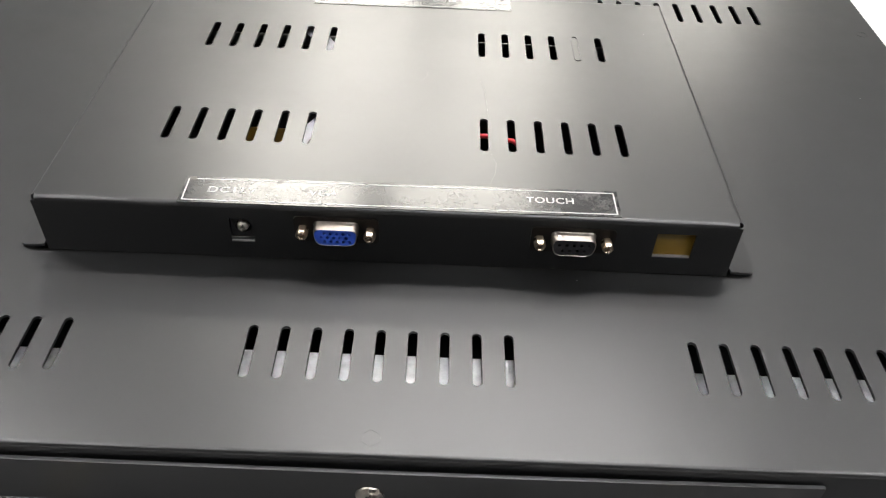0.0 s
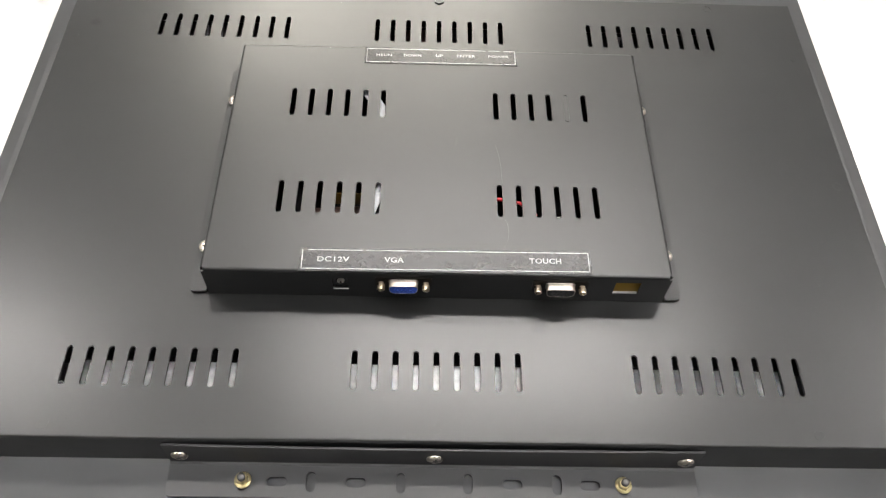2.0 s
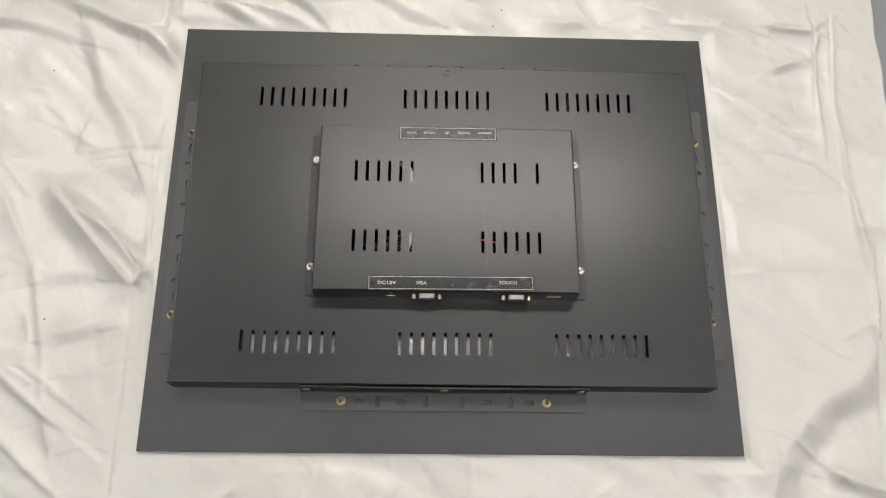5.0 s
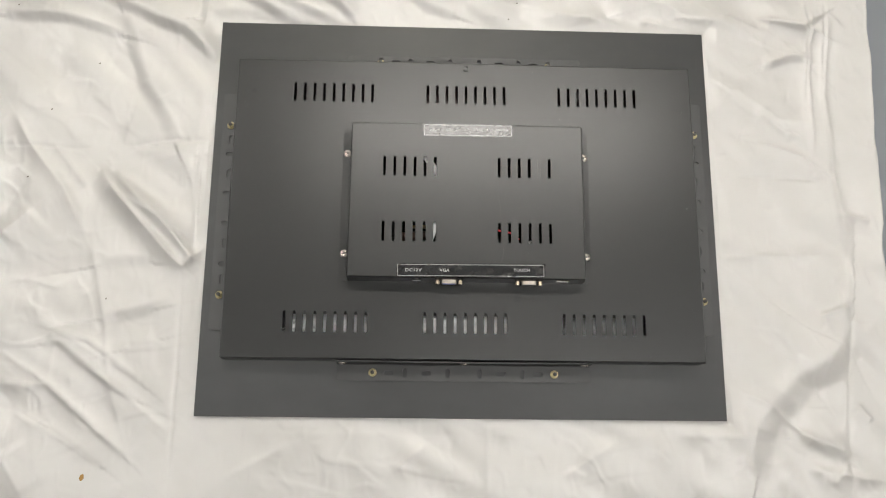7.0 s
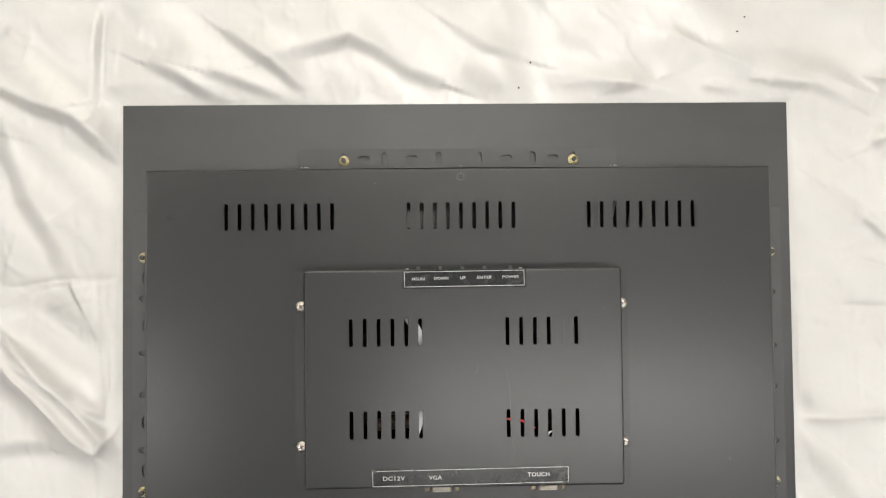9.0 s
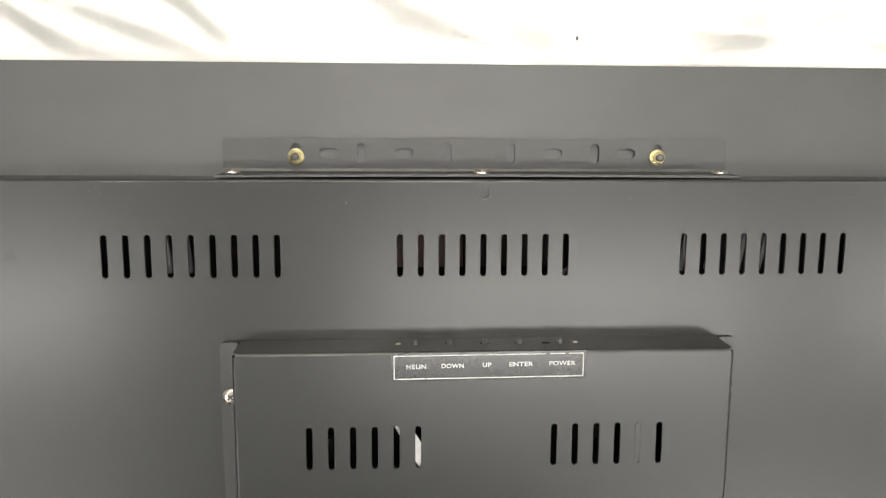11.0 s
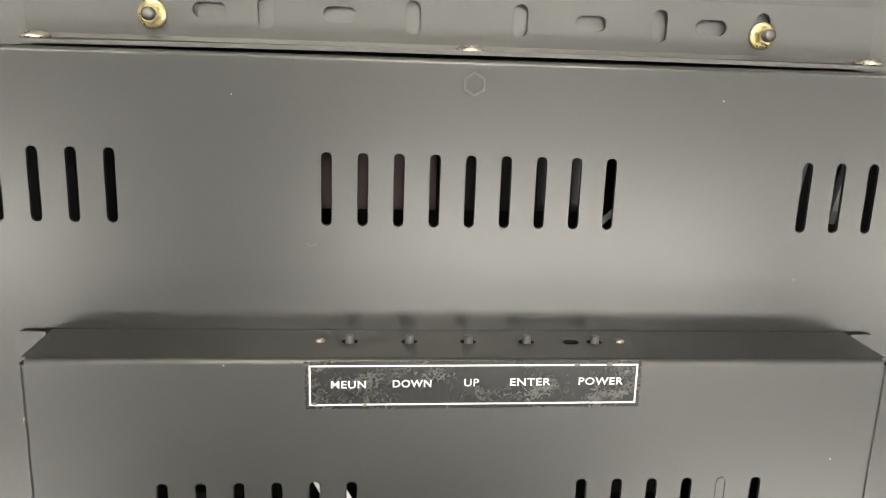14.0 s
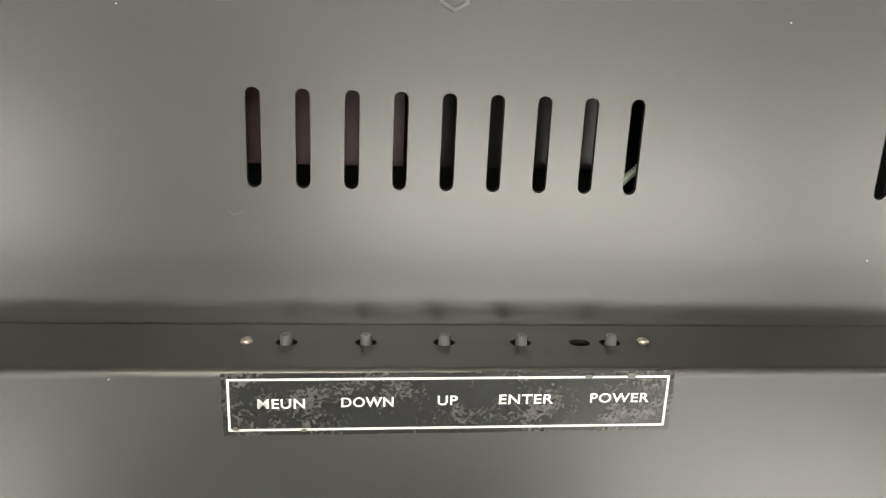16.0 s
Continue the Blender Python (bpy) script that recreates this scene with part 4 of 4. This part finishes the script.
lathe(bm, [(0.0024, -0.004), (0.0024, 0.0022), (0.0021, 0.0034), (0.0013, 0.0042), (0.0003, 0.0044)], 16)
pin = part("pin", bm, NICKEL, jack, "bright contact pin")
pin.matrix_basis = pose(-0.0543, -BY + 0.0040, 0.0502, 90, 0, 0)
# pale steel strip paints the light caught by the opening's lower edge
part("lit_lip_strip", box_mesh(-0.0588, -0.0502, -BY - 0.0006, -BY + 0.0013, 0.0436, 0.0443, bevel=0.0002), STEEL, jack, "steel strip added for the lit lower lip")
# network opening with a taped board behind
bm = bmesh.new()
add_box(bm, -0.0090, 0.0090, -0.0004, 0.0004, -0.0075, 0.0075, bevel=0.0002)
tape = part("taped_board", bm, AMBER, monitor, "amber tape over a board behind the square opening")
tape.matrix_basis = pose(0.1068, -BY + 0.0033, 0.0490, -16, 0, 0)
# another added strip for the bright, lit edge of this opening
part("opening_lit_lip", box_mesh(0.0997, 0.1138, -BY + 0.0002, -BY + 0.0042, 0.0437, 0.0442, bevel=0.0001), STEEL, monitor, "steel strip added for the lit lip of the opening")

# parts inside the box that show through its slots
part("main_board", box_mesh(-0.110, 0.110, -0.070, 0.070, 0.0370, 0.0386), BOARD, monitor, "dark circuit board")
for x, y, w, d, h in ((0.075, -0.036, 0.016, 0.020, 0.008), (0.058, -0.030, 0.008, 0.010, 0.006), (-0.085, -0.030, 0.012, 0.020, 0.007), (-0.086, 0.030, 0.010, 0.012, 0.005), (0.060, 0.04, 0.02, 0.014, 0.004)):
    part("component_block", box_mesh(x - w / 2, x + w / 2, y - d / 2, y + d / 2, 0.0388, 0.0388 + h, bevel=0.0006), INNER_SHADE, monitor, "component block on the board, darkened for the shade inside")
bm = bmesh.new()
for k in range(3):
    m = pose(-0.070 + 0.0115 * k, -0.040 + 0.001 * k, 0.0450, 0, 90, 0)
    lathe(bm, [(0.0045, -0.004), (0.0050, -0.003), (0.0050, 0.003), (0.0045, 0.004)], 16, m)
part("coil", bm, BROWN, monitor, "brown wound coils")
part("tape_patch", box_mesh(-0.067, -0.043, -0.0300, -0.0294, 0.0440, 0.0545, bevel=0.0002), AMBER, monitor, "strip of amber tape")


def ribbon(x0, y0, x1, y1, width, z):
    """A flat cable of nine bonded leads: one pleated strip, arched between its ends."""
    bm = bmesh.new()
    way = Vector((x1 - x0, y1 - y0)).normalized()
    side = Vector((-way.y, way.x))
    lead, steps = width / 9, 8
    outline = []
    for k in range(37):
        wave = 0.5 * lead * abs(math.sin(math.pi * k / 4)) + 0.1 * lead
        outline.append((width * (k / 36 - 0.5), wave))
    outline += [(o, -h) for o, h in reversed(outline)]
    rings = []
    for i in range(steps + 1):
        t = i / steps
        mid = Vector((x0 + (x1 - x0) * t, y0 + (y1 - y0) * t, z + 0.004 * math.sin(math.pi * t)))
        rings.append([bm.verts.new(mid + Vector((side.x * o, side.y * o, h))) for o, h in outline])
    for a, b in zip(rings, rings[1:]):
        for k in range(len(a)):
            j = (k + 1) % len(a)
            bm.faces.new((a[k], a[j], b[j], b[k]))
    return part("ribbon_cable", bm, WHITE_RIBBON, monitor, "white flat ribbon cable")


ribbon(-0.053, 0.064, -0.026, 0.016, 0.0078, 0.0535)
ribbon(-0.044, -0.056, -0.030, -0.016, 0.0062, 0.0535)
bm = bmesh.new()
tube(bm, [(0.024, -0.0335, 0.0570), (0.0365, -0.0345, 0.0582), (0.0477, -0.0363, 0.0576), (0.058, -0.0430, 0.0540)], 0.0010)
part("red_wire", bm, RED, monitor, "red insulated wire")
bm = bmesh.new()
tube(bm, [(0.065, -0.060, 0.046), (0.0690, -0.0465, 0.0575), (0.0720, -0.0450, 0.0565), (0.085, -0.055, 0.044)], 0.0008)
part("white_wire", bm, WHITE_RIBBON, monitor, "thin white wire")


# ---- labels ----
def label_strip(x, y, turn, w, h, words, label, notch):
    at = pose(x, y, BZ + 0.00004, 0, 0, turn)
    bm = bmesh.new()
    # slightly ragged film outline
    rnd = random.Random(int(w * 1e5))
    outer = []
    for (ax, ay), (bx, by) in (((-1, -1), (1, -1)), ((1, -1), (1, 1)), ((1, 1), (-1, 1)), ((-1, 1), (-1, -1))):
        steps = 24 if ay == by else 6
        for k in range(steps):
            t = k / steps
            px, py = (ax + (bx - ax) * t) * w / 2, (ay + (by - ay) * t) * h / 2
            outer.append((px + rnd.uniform(-1, 1) * 0.00012, py + rnd.uniform(-1, 1) * 0.00012))
    sheet(bm, outer, [], 0.0, 0.00022)
    strip = part("label_strip", bm, FILM, monitor, label, 20)
    strip.matrix_basis = at
    bm = bmesh.new()
    i, lw = 0.0011, 0.00055
    sheet(bm, rounded(-w / 2 + i, w / 2 - i, -h / 2 + i, h / 2 - i, 0.0003), [rounded(-w / 2 + i + lw, w / 2 - i - lw, -h / 2 + i + lw, h / 2 - i - lw, 0.0002)[::-1]], 0.00023, 0.00030)
    part("border_line", bm, PRINT, strip, "white printed border")
    for text, lx, ly, tw, th in words:
        lettering(text, tw, th, strip, pose(lx, ly, 0.00032))
    for nx, ny, size in notch:
        bm = bmesh.new()
        ragged = [(0.75 + 0.5 * rnd.random()) for k in range(26)]
        pts = [(nx + size * ragged[k] * math.cos(2 * math.pi * k / 26), ny + min(size * 0.6, 0.0011 + 0.1 * size) * ragged[-k] * math.sin(2 * math.pi * k / 26)) for k in range(26)]
        sheet(bm, pts, [], 0.00024, 0.00031)
        part("worn_patch", bm, WORN, strip, "pale worn patch")


label_strip(0.0009, 0.0809, 0.35, 0.1010, 0.0150,
            [("MEUN", -0.0378, 0.0003, 0.0103, 0.0024), ("DOWN", -0.0190, 0.0005, 0.0115, 0.0024), ("UP", -0.0012, 0.0007, 0.0045, 0.0024), ("ENTER", 0.0166, 0.0008, 0.0124, 0.0024), ("POWER", 0.0382, 0.0009, 0.0138, 0.0024)],
            "black glossy button label with worn white printed words", ((0.0305, 0.0062, 0.0009), (0.0405, 0.0063, 0.0011), (0.0462, 0.0040, 0.0007), (-0.0478, -0.0058, 0.0008), (-0.0330, -0.0064, 0.0007)))
label_strip(0.0043, -0.0802, 0.50, 0.1620, 0.0150,
            [("DC12V", -0.0624, 0.0001, 0.0178, 0.0034), ("VGA", -0.0288, 0.0, 0.0108, 0.0034), ("TOUCH", 0.0553, 0.0006, 0.0178, 0.0034)],
            "black glossy socket label with worn white printed words", ((-0.0455, 0.0062, 0.0012), (-0.0782, 0.0064, 0.0016), (-0.0352, 0.0008, 0.0006)))

# fine pale scratches in the paint of the box
for way in (((0.0345, 0.0050), (0.0362, -0.0030), (0.0372, -0.0120), (0.0376, -0.0240)), ((0.0385, -0.0510), (0.0402, -0.0570), (0.0396, -0.0640), (0.0374, -0.0705)), ((0.0105, 0.0100), (0.0112, 0.0070), (0.0098, 0.0045), (0.0088, 0.0030))):
    bm = bmesh.new()
    tube(bm, [(x, y, BZ) for x, y in way], 0.00006, 5)
    part("scratch", bm, SCUFF_AND_GLINT, control_box, "fine pale scratch")
bm = bmesh.new()
tube(bm, [(-0.0512, 0.1178, CZ), (-0.0500, 0.1164, CZ), (-0.0486, 0.1168, CZ), (-0.0476, 0.1176, CZ)], 0.00008, 5)
part("scratch", bm, SCUFF_AND_GLINT, rear_cover, "small pale scuff")

# lint and dust flakes on the painted metal
for x, y, z, host in ((0.072, -0.094, 0.035, rear_cover), (0.231, 0.047, 0.035, rear_cover), (0.255, 0.001, 0.035, rear_cover), (-0.256, 0.121, 0.035, rear_cover), (0.227, -0.075, 0.035, rear_cover), (0.079, 0.165, 0.035, rear_cover), (-0.073, 0.163, 0.035, rear_cover), (0.11, 0.107, 0.035, rear_cover), (0.231, -0.2245, 0.004, front_plate), (0.191, -0.2355, 0.004, front_plate), (-0.073, 0.0868, 0.061, control_box), (0.116, 0.055, 0.061, control_box)):
    bm = bmesh.new()
    bmesh.ops.create_icosphere(bm, subdivisions=1, radius=0.00018)
    for v in bm.verts:
        v.co.z *= 0.35
        v.co.x *= 1.0 + 0.8 * noise.noise(Vector((x * 90, y * 90, v.co.y * 3000)))
    o = part("lint_flake", bm, PRINT, host, "tiny pale lint flake", 60)
    o.matrix_basis = pose(x, y, z, 0, 0, x * 2000)
